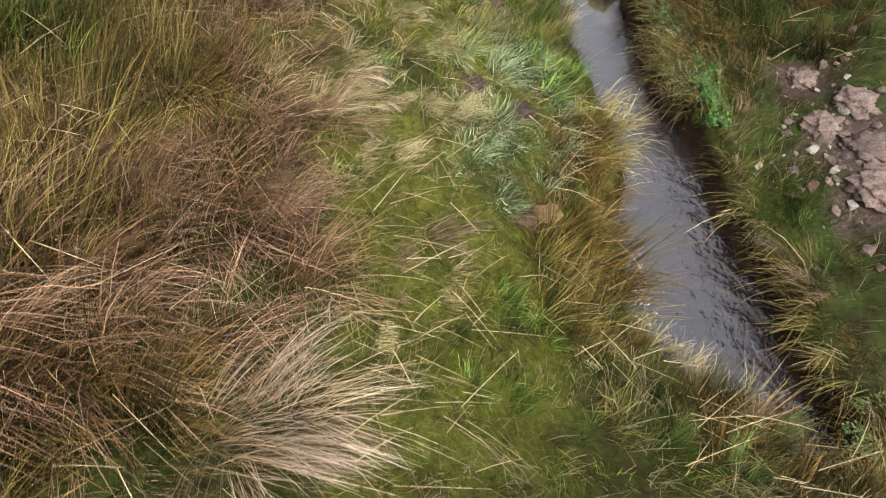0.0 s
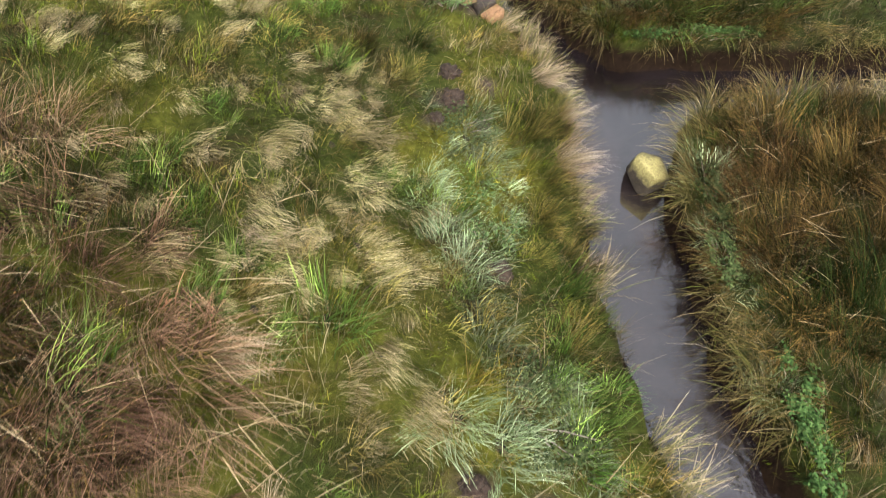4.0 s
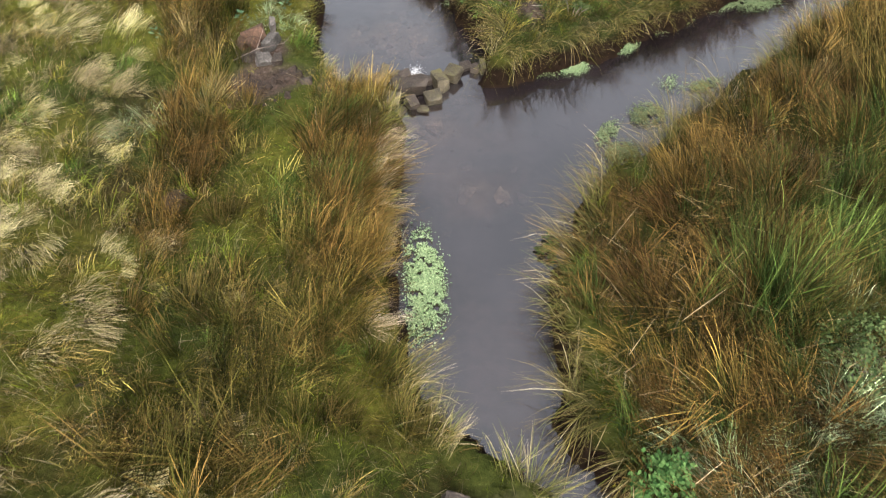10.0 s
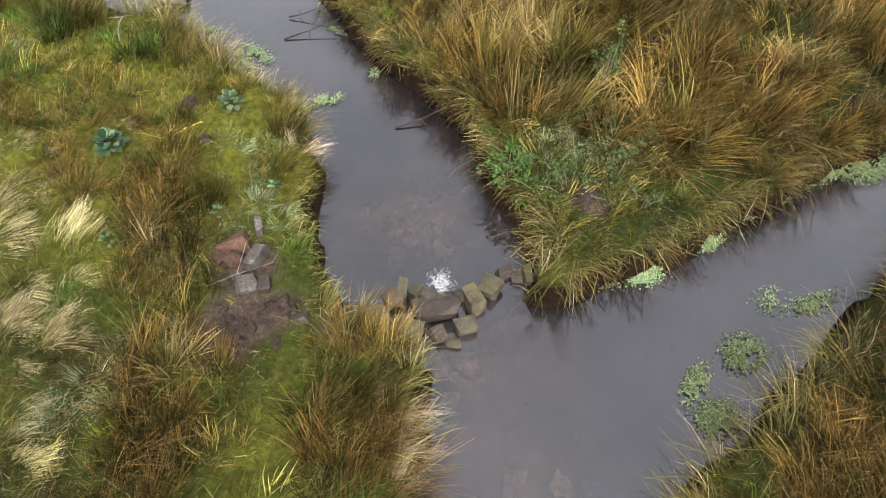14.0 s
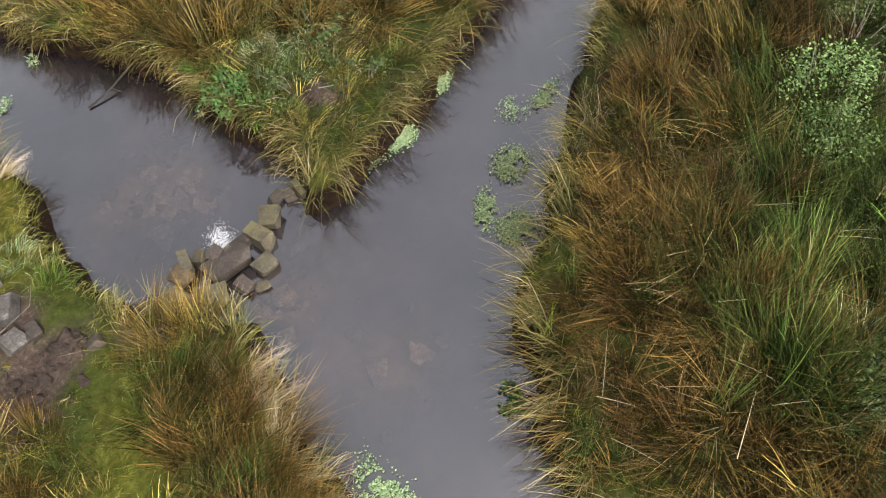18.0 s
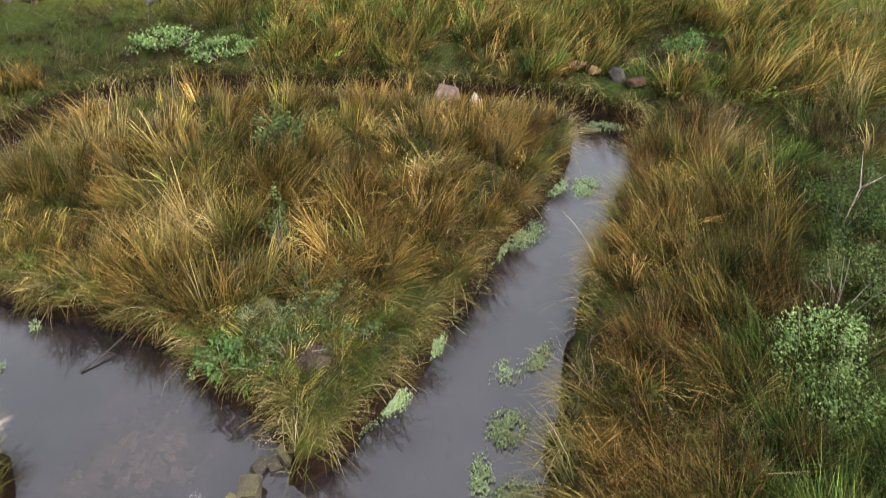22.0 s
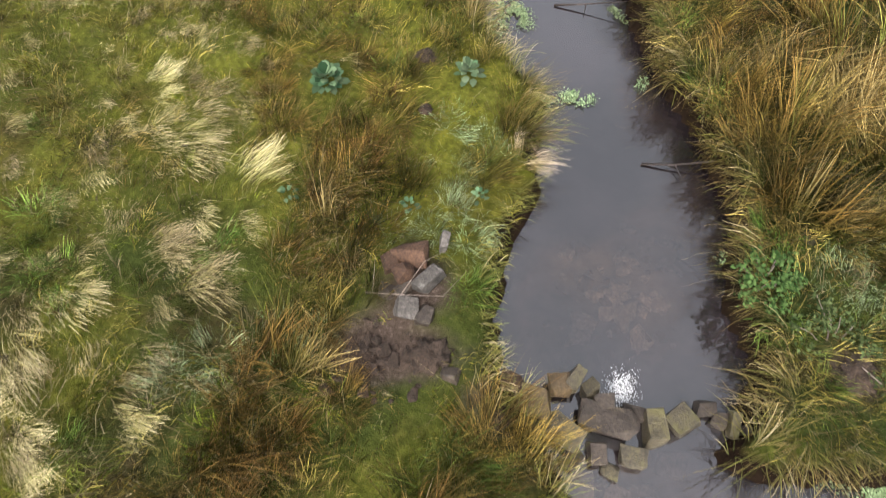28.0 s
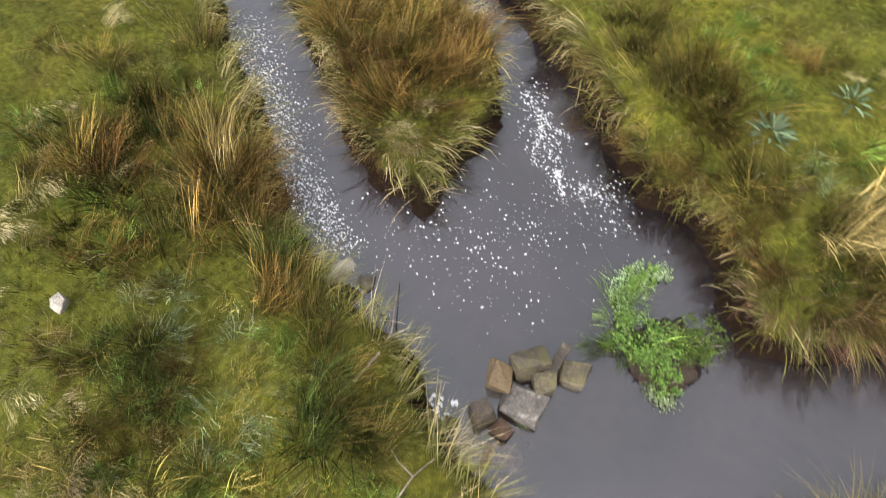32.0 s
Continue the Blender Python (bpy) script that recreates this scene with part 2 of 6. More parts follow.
def water_material():
    m, n, l, b = material("peaty_water", 0.02, 0.5)
    n.remove(b)
    rip = noise_node(n, l, 7.0, 3, 0.5)
    fine = noise_node(n, l, 22.0, 2, 0.5)
    bm = n.new("ShaderNodeBump")
    bm.inputs["Strength"].default_value, bm.inputs["Distance"].default_value = 0.10, 0.06
    add = n.new("ShaderNodeMath")
    add.operation = "MULTIPLY_ADD"
    l.new(fine.outputs["Fac"], add.inputs[0])
    add.inputs[1].default_value = 0.3
    l.new(rip.outputs["Fac"], add.inputs[2])
    l.new(add.outputs[0], bm.inputs["Height"])
    at = n.new("ShaderNodeSeparateXYZ")
    tc = n.new("ShaderNodeTexCoord")
    l.new(tc.outputs["Object"], at.inputs[0])
    fast = n.new("ShaderNodeMapRange")
    fast.inputs["From Min"].default_value, fast.inputs["From Max"].default_value = 6.0, 3.8
    fast.inputs["To Min"].default_value, fast.inputs["To Max"].default_value = 0.035, 0.6
    l.new(at.outputs["Y"], fast.inputs["Value"])
    l.new(fast.outputs[0], bm.inputs["Strength"])
    lw = n.new("ShaderNodeLayerWeight")
    lw.inputs["Blend"].default_value = 0.5
    l.new(bm.outputs[0], lw.inputs["Normal"])
    steep = n.new("ShaderNodeMath")
    steep.operation = "POWER"
    steep.inputs[1].default_value = 2.5
    l.new(lw.outputs["Facing"], steep.inputs[0])
    fr = n.new("ShaderNodeMapRange")
    fr.inputs["To Min"].default_value, fr.inputs["To Max"].default_value = 0.165, 1.0
    l.new(steep.outputs[0], fr.inputs["Value"])
    gl = n.new("ShaderNodeBsdfGlossy")
    gl.inputs["Roughness"].default_value = 0.05
    l.new(bm.outputs[0], gl.inputs["Normal"])
    murk = n.new("ShaderNodeBsdfDiffuse")
    cloud = noise_node(n, l, 0.7, 4, 0.6)
    mc = ramp(n, l, cloud.outputs["Fac"], [(0.38, (0.008, 0.006, 0.007)), (0.62, (0.022, 0.017, 0.019))])
    l.new(mc.outputs[0], murk.inputs["Color"])
    tr = n.new("ShaderNodeBsdfTransparent")
    tr.inputs["Color"].default_value = (0.86, 0.76, 0.68, 1)
    body = n.new("ShaderNodeMixShader")
    shoal = n.new("ShaderNodeAttribute")
    shoal.attribute_name = "tint"
    clear = n.new("ShaderNodeSeparateColor")
    l.new(shoal.outputs["Color"], clear.inputs[0])
    thick = n.new("ShaderNodeMapRange")
    thick.inputs["To Min"].default_value, thick.inputs["To Max"].default_value = 0.93, 0.15
    l.new(clear.outputs[0], thick.inputs["Value"])
    l.new(thick.outputs[0], body.inputs[0])
    l.new(tr.outputs[0], body.inputs[1])
    l.new(murk.outputs[0], body.inputs[2])
    out = n.new("ShaderNodeMixShader")
    l.new(fr.outputs[0], out.inputs[0])
    l.new(body.outputs[0], out.inputs[1])
    l.new(gl.outputs[0], out.inputs[2])
    l.new(out.outputs[0], n["Material Output"].inputs["Surface"])
    return m


def stone_material(name, dark, light, lichen=None, amount=0.0, rough=0.8):
    m, n, l, b = material(name, rough, 0.35)
    a = noise_node(n, l, 7, 7, 0.65)
    c = noise_node(n, l, 55, 5, 0.7)
    base = ramp(n, l, a.outputs["Fac"], [(0.3, dark), (0.7, light)]).outputs[0]
    grain = ramp(n, l, c.outputs["Fac"], [(0.3, (0.32, 0.32, 0.33)), (0.65, (1.15, 1.13, 1.1))]).outputs[0]
    base = mix(n, l, base, grain, value=0.8, mode="MULTIPLY")
    if lichen:
        geo = n.new("ShaderNodeNewGeometry")
        z = n.new("ShaderNodeSeparateXYZ")
        l.new(geo.outputs["Normal"], z.inputs[0])
        s = n.new("ShaderNodeMath")
        s.operation = "MULTIPLY"
        l.new(z.outputs["Z"], s.inputs[0])
        l.new(a.outputs["Fac"], s.inputs[1])
        k = ramp(n, l, s.outputs[0], [(0.5 - amount, (0, 0, 0)), (0.62 - amount, (1, 1, 1))])
        base = mix(n, l, base, lichen, k.outputs[0])
    info = n.new("ShaderNodeObjectInfo")
    hsv = n.new("ShaderNodeHueSaturation")
    r = n.new("ShaderNodeMapRange")
    r.inputs["To Min"].default_value, r.inputs["To Max"].default_value = 0.75, 1.2
    l.new(info.outputs["Random"], r.inputs["Value"])
    l.new(r.outputs[0], hsv.inputs["Value"])
    l.new(base, hsv.inputs["Color"])
    l.new(hsv.outputs[0], b.inputs["Base Color"])
    bump(n, l, c.outputs["Fac"], b, 0.9, 0.014)
    return m


M_SOIL = soil_material()
M_WATER = water_material()
M_TAN = stone_material("tan_sandstone", (0.12, 0.075, 0.036), (0.33, 0.215, 0.10))
M_WEIR = stone_material("wet_tan_sandstone", (0.045, 0.03, 0.017), (0.20, 0.135, 0.068), (0.075, 0.06, 0.025), 0.0, 0.5)
M_OLIVE = stone_material("algae_stone", (0.025, 0.02, 0.013), (0.14, 0.115, 0.07), (0.085, 0.075, 0.03), 0.04, 0.5)
M_DARK = stone_material("dark_gritstone", (0.02, 0.015, 0.012), (0.08, 0.06, 0.046), (0.13, 0.105, 0.07), -0.05, 0.6)
M_RED = stone_material("red_brown_stone", (0.03, 0.016, 0.010), (0.125, 0.068, 0.042), (0.16, 0.115, 0.08), -0.08)
M_BED = stone_material("stream_bed_stone", (0.08, 0.058, 0.047), (0.26, 0.195, 0.162))
M_GREY = stone_material("grey_stone", (0.035, 0.03, 0.027), (0.16, 0.142, 0.128), (0.26, 0.25, 0.22), -0.05)
M_ORANGE = stone_material("orange_sandstone", (0.17, 0.09, 0.045), (0.33, 0.19, 0.10))


def boulder_material():
    m, n, l, b = material("yellow_lichen_boulder", 0.8, 0.3)
    a, c = noise_node(n, l, 9, 6, 0.65), noise_node(n, l, 60, 5, 0.7)
    tc = n.new("ShaderNodeTexCoord")
    z = n.new("ShaderNodeSeparateXYZ")
    l.new(tc.outputs["Object"], z.inputs[0])
    h = n.new("ShaderNodeMath")
    h.operation = "MULTIPLY_ADD"
    l.new(a.outputs["Fac"], h.inputs[0])
    h.inputs[1].default_value = 0.3
    l.new(z.outputs["Z"], h.inputs[2])
    lichen = ramp(n, l, c.outputs["Fac"], [(0.3, (0.13, 0.11, 0.04)), (0.7, (0.38, 0.33, 0.13))])
    wet = ramp(n, l, a.outputs["Fac"], [(0.3, (0.02, 0.016, 0.012)), (0.7, (0.075, 0.058, 0.04))])
    k = ramp(n, l, h.outputs[0], [(0.2, (0, 0, 0)), (0.3, (1, 1, 1))])
    l.new(mix(n, l, wet.outputs[0], lichen.outputs[0], k.outputs[0]), b.inputs["Base Color"])
    bump(n, l, c.outputs["Fac"], b, 0.5, 0.008)
    return m


M_BOULDER = boulder_material()
M_PALE = stone_material("pale_stone", (0.13, 0.115, 0.10), (0.4, 0.365, 0.315))
M_EARTH = stone_material("dug_peat", (0.022, 0.014, 0.010), (0.07, 0.047, 0.034), rough=1.0)
M_BARE = stone_material("bare_stony_soil", (0.05, 0.035, 0.029), (0.23, 0.165, 0.14), rough=1.0)
M_TWIG = stone_material("weathered_wood", (0.16, 0.12, 0.10), (0.36, 0.30, 0.26))
M_WETWOOD = stone_material("wet_wood", (0.02, 0.014, 0.012), (0.06, 0.042, 0.036), rough=0.4)
mf, nf, lf, bf = material("foam", 0.5, 0.4)
fo = noise_node(nf, lf, 40, 4, 0.6)
lf.new(ramp(nf, lf, fo.outputs["Fac"], [(0.3, (0.28, 0.28, 0.29)), (0.6, (0.6, 0.6, 0.61))]).outputs[0], bf.inputs["Base Color"])
M_FOAM = mf


# ---- mesh builders ----
def raw_mesh(name, co, faces3, faces4, mat, tint=None, smooth=False):
    """A mesh from arrays of corners, triangles and quads."""
    me = bpy.data.meshes.new(name)
    n3, n4 = len(faces3), len(faces4)
    me.vertices.add(len(co))
    me.vertices.foreach_set("co", np.ascontiguousarray(co, np.float32).ravel())
    me.loops.add(3 * n3 + 4 * n4)
    me.polygons.add(n3 + n4)
    idx = np.concatenate([np.asarray(faces4, np.int32).ravel(), np.asarray(faces3, np.int32).ravel()])
    me.loops.foreach_set("vertex_index", idx)
    me.polygons.foreach_set("loop_start", np.concatenate([np.arange(n4) * 4, 4 * n4 + np.arange(n3) * 3]).astype(np.int32))
    me.update(calc_edges=True)
    if smooth:
        me.polygons.foreach_set("use_smooth", np.ones(n3 + n4, bool))
    if tint is not None:
        at = me.color_attributes.new("tint", "FLOAT_COLOR", "POINT")
        rgba = np.ones((len(co), 4), np.float32)
        rgba[:, :3] = tint * np.array([0.98, 0.95, 0.9])
        at.data.foreach_set("color", rgba.ravel())
    me.materials.append(mat)
    return me


def blades(p, length, width, azimuth, lean, bend, root, tip, segs=3, face=None):
    """Arrays of tapered ribbons: p are their feet, lean the degrees from upright at the foot, bend the degrees more at the tip."""
    n = len(p)
    face = RNG.uniform(0, np.pi, n) if face is None else face
    side = np.stack([np.cos(face), np.sin(face), np.zeros(n)], 1) * (np.asarray(width) * np.ones(n))[:, None] / 2
    out, cols = [], []
    at = np.array(p, float)
    wid = np.linspace(1.0, 0.45, segs)
    for k in range(segs):
        out += [at - side * wid[k], at + side * wid[k]]
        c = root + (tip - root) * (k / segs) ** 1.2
        cols += [c, c]
        a = np.radians(lean + bend * (k + 0.5) / segs)
        at = at + np.stack([np.sin(a) * np.cos(azimuth), np.sin(a) * np.sin(azimuth), np.cos(a)], 1) * (length / segs)[:, None]
    out.append(at)
    cols.append(tip)
    co = np.stack(out, 1)
    col = np.stack(cols, 1)
    m = 2 * segs + 1
    base = np.arange(n)[:, None] * m
    f4 = np.concatenate([base + np.array([[2 * k, 2 * k + 1, 2 * k + 3, 2 * k + 2]]) for k in range(segs - 1)], 0) if segs > 1 else np.zeros((0, 4), int)
    f3 = base + np.array([[2 * segs - 2, 2 * segs - 1, 2 * segs]])
    return co.reshape(-1, 3), f3, f4, col.reshape(-1, 3), at


def joined(name, sets, mat):
    co, f3, f4, cl, off = [], [], [], [], 0
    for c, a, b, t in sets:
        co.append(c), f3.append(a + off), f4.append(b + off), cl.append(t)
        off += len(c)
    return raw_mesh(name, np.concatenate(co), np.concatenate(f3), np.concatenate(f4), mat, np.concatenate(cl))


def seeds(at, size, colour):
    """Small brown seed clusters: crossed diamonds."""
    n = len(at)
    a = RNG.uniform(0, np.pi, n)
    u = np.stack([np.cos(a), np.sin(a), np.zeros(n)], 1) * size
    v = np.stack([-np.sin(a) * 0.5, np.cos(a) * 0.5, np.full(n, 0.8)], 1) * size
    co = np.stack([at - u, at - v, at + u, at + v], 1).reshape(-1, 3)
    return co, np.zeros((0, 3), int), np.arange(4 * n).reshape(n, 4), np.tile(colour, (4 * n, 1)) * RNG.uniform(0.7, 1.3, (4 * n, 1))


def shades(n, a, b, spread=0.15):
    """n colours between a and b."""
    t = RNG.random((n, 1))
    return (np.array(a) * (1 - t) + np.array(b) * t) * (1 + (RNG.random((n, 1)) - 0.5) * spread)


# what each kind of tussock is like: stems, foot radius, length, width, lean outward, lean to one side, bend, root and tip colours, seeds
# rush roots near black: dark sheaths, plus inner shade of the clump as colour
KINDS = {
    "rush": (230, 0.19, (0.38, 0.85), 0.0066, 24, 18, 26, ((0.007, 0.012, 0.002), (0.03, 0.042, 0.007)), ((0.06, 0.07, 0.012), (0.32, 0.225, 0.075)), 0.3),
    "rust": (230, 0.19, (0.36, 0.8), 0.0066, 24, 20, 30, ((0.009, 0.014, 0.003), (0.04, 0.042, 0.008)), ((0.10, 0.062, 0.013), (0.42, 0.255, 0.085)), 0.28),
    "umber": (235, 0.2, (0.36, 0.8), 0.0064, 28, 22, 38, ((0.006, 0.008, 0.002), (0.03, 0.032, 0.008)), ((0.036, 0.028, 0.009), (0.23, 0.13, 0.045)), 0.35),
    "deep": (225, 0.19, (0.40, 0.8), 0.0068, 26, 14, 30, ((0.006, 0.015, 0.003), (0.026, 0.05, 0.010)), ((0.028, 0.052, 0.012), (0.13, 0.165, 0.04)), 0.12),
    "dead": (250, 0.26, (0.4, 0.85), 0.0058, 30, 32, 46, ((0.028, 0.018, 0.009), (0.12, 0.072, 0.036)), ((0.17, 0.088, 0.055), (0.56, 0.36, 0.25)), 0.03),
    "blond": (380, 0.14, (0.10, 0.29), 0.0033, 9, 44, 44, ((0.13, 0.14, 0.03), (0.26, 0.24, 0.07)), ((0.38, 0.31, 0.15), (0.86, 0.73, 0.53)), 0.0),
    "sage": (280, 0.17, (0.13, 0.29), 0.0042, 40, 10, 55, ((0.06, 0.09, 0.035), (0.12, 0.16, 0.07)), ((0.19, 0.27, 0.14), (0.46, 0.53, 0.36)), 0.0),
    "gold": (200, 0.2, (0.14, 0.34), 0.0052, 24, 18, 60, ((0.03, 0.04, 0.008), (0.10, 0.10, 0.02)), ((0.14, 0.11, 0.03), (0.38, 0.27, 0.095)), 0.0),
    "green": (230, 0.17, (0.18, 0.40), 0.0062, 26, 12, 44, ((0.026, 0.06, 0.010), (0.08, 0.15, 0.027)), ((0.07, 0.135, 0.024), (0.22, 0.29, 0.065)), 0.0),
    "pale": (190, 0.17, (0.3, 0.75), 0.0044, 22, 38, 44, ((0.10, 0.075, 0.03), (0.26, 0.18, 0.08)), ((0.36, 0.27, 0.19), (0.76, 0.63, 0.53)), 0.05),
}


def between(a, b, t):
    """Colours from a to b by the array t."""
    return np.array(a) * (1 - t[:, None]) + np.array(b) * t[:, None]


def tussock_sets(kind, x, y, z, n, azimuth, size=1.0, stout=1.0):
    """Stems of one tussock with feet round (x, y, z), leaning towards azimuth; they hang together in locks."""
    _, rad, (l0, l1), wid, out, side, bend, (r0, r1), (t0, t1), seed = KINDS[kind]
    m = max(5, n // (22 if kind in ("blond", "pale") else 13))
    soft = kind in ("blond", "pale", "dead")
    spray = 6 if kind == "blond" else 9 if soft else 12
    a, q = RNG.uniform(0, 2 * np.pi, m), np.sqrt(RNG.random(m))
    vx = np.cos(a) * q * out + np.cos(azimuth) * side + RNG.normal(0, spray, m)
    vy = np.sin(a) * q * out + np.sin(azimuth) * side + RNG.normal(0, spray, m)
    tall, droop, hue, tone = RNG.uniform(0.62, 1.1, m), RNG.uniform(0.5, 1.3, m), RNG.random(m), 0.88 * np.exp(RNG.normal(0, 0.2 if soft else 0.45, m))
    k = RNG.integers(0, m, n)
    lock = 0.24 * rad * size
    fx, fy = np.cos(a[k]) * q[k] * rad * size + RNG.normal(0, lock, n), np.sin(a[k]) * q[k] * rad * size + RNG.normal(0, lock, n)
    loose = 4 if soft else 7
    vx, vy = vx[k] + RNG.normal(0, loose, n), vy[k] + RNG.normal(0, loose, n)
    length = (l0 + (l1 - l0) * RNG.beta(1.6, 1.2, n)) * size * tall[k] * (1 - 0.2 * q[k])
    p = np.stack([x + fx, y + fy, z + 0.015 + np.zeros(n)], 1)
    mixed = np.clip(hue[k] + RNG.normal(0, 0.2, n), 0, 1)
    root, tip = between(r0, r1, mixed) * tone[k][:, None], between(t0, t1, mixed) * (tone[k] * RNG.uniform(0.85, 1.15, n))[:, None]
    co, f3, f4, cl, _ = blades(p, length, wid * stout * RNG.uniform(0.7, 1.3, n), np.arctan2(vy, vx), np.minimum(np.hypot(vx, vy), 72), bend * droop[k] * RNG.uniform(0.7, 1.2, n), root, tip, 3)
    sets = [(co, f3, f4, cl)]
    k = int(n * seed)
    if k:
        at = co.reshape(n, 7, 3)[:k, 4] + (RNG.random((k, 3)) - 0.5) * 0.03
        sets.append(seeds(at, RNG.uniform(0.003, 0.006, (k, 1)), np.array((0.19, 0.115, 0.045))))
    return sets


LABELS = {
    "rush": ("rush_tussock", "tall olive green rush tussock with brown seed heads", "rush"),
    "rust": ("brown_rush_tussock", "tall rush tussock turning orange brown", "rush"),
    "umber": ("dark_rush_tussock", "dense dark brown rush tussock with seed heads", "rush"),
    "deep": ("green_rush_tussock", "dense deep green rush tussock", "rush"),
    "dead": ("dead_rush_tussock", "flattened tussock of dead reddish brown stems", "rush"),
    "blond": ("hair_grass_tussock", "arching blond hair grass tussock", "grass"),
    "sage": ("grey_green_tuft", "low feathery grey green tuft in bank grass", "grass"),
    "gold": ("golden_grass_tussock", "short golden brown moor grass tussock", "grass"),
    "green": ("grass_tussock", "fresh green grass tussock on the moor", "grass"),
    "pale": ("straw_tussock", "bleached pink straw tussock hanging over the water", "grass"),
}
# near black thatch; its dark colour also stands in for shade at the base
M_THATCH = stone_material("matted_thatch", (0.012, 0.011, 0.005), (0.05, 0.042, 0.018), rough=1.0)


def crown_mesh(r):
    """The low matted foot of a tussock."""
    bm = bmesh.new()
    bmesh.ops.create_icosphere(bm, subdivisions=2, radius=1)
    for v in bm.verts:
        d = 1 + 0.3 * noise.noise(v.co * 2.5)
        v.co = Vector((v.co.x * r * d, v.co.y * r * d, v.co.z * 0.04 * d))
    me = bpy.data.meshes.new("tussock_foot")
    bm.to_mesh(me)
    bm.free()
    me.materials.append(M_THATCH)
    return me


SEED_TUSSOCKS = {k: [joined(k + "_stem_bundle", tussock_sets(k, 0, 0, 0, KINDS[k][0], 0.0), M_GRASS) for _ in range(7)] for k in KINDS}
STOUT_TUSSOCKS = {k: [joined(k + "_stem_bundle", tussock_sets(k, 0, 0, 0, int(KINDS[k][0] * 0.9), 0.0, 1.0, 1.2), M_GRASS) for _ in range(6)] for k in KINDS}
FEET = {k: crown_mesh(KINDS[k][1] * 0.3) for k in KINDS}


def tussock(kind, x, y, azimuth, size, z=None):
    z = float(ground_z(np.array([x]), np.array([y]))[0]) if z is None else z
    name, label, category = LABELS[kind]
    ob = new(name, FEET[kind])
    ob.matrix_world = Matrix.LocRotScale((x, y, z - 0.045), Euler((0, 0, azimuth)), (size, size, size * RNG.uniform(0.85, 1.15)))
    stems = new("foliage", STOUT_TUSSOCKS[kind][int(RNG.integers(6))] if x > 0.2 and y > 16 or x > 4 else SEED_TUSSOCKS[kind][int(RNG.integers(7))])
    stems.parent = ob
    stems["kind"] = "stuff"
    return tagged(ob, label, category, "tussocks on the moor")


def part(name, bm, mat, parent=None, label="", smooth=False):
    me = bpy.data.meshes.new(name)
    bm.to_mesh(me)
    bm.free()
    for f in me.polygons:
        f.use_smooth = smooth
    me.materials.append(mat)
    ob = new(name, me)
    if parent:
        ob.parent = parent
    if label:
        ob["label"] = label
    return ob


def stone(name, x, y, z, size, mat, label, turn=0.0, tilt=(0, 0), seed=0, category="stone", group="", corners=13, round_off=0.07, block=False):
    """A broken stone: the hull of scattered points, its edges worn. size: length, width, height; z: its middle."""
    rng = np.random.default_rng(seed + 11)
    bm = bmesh.new()
    p = rng.normal(0, 1, (corners, 3))
    p /= np.abs(p).max(1)[:, None] ** 0.8 * np.linalg.norm(p, axis=1)[:, None] ** 0.2
    p *= rng.uniform(0.86, 1.0, (corners, 1))
    if block:
        p = np.array([(a, b, c) for a in (-1, 1) for b in (-1, 1) for c in (-1, 1)]) * rng.uniform(0.5, 1.0, (8, 3))
        p = np.concatenate([p, rng.normal(0, 1, (6, 3)).clip(-1, 1) * 0.9])
    for q in p:
        bm.verts.new(Vector(q) * 0.5)
    hull = bmesh.ops.convex_hull(bm, input=bm.verts)
    bmesh.ops.delete(bm, geom=[v for v in bm.verts if not v.link_faces], context="VERTS")
    bmesh.ops.dissolve_limit(bm, angle_limit=radians(9), verts=bm.verts, edges=bm.edges)
    bmesh.ops.bevel(bm, geom=list(bm.edges), offset=round_off * 0.5, segments=2, profile=0.6, affect="EDGES", clamp_overlap=True)
    bmesh.ops.triangulate(bm, faces=[f for f in bm.faces if len(f.verts) > 4])
    bmesh.ops.subdivide_edges(bm, edges=[e for e in bm.edges if e.calc_length() > 0.22], cuts=1)
    for v in bm.verts:
        v.co += Vector(noise.noise_vector(v.co * 4 + Vector((seed, 0, 0)))) * 0.035
        v.co = Vector((v.co.x * size[0], v.co.y * size[1], v.co.z * size[2]))
    bmesh.ops.recalc_face_normals(bm, faces=bm.faces)
    ob = part(name, bm, mat, smooth=True)
    for poly in ob.data.polygons:
        poly.use_smooth = not block
    ob.matrix_world = pose(x, y, z, tilt[0], tilt[1], turn)
    return tagged(ob, label, category, group)


def at_ground(x, y):
    return float(ground_z(np.array([x]), np.array([y]))[0])


def twig(bm, points, r0, r1):
    """A thin tapered stick through the points."""
    rings = []
    for i, q in enumerate(points):
        q = Vector(q)
        d = (Vector(points[min(i + 1, len(points) - 1)]) - Vector(points[max(i - 1, 0)])).normalized()
        u = d.orthogonal().normalized()
        v = d.cross(u)
        r = r0 + (r1 - r0) * i / (len(points) - 1)
        rings.append([bm.verts.new(q + (u * math.cos(k * 1.2566) + v * math.sin(k * 1.2566)) * r) for k in range(5)])
    for a, b in zip(rings, rings[1:]):
        for k in range(5):
            bm.faces.new((a[k], a[(k + 1) % 5], b[(k + 1) % 5], b[k]))
    bm.faces.new(rings[-1])
    bm.faces.new(list(reversed(rings[0])))


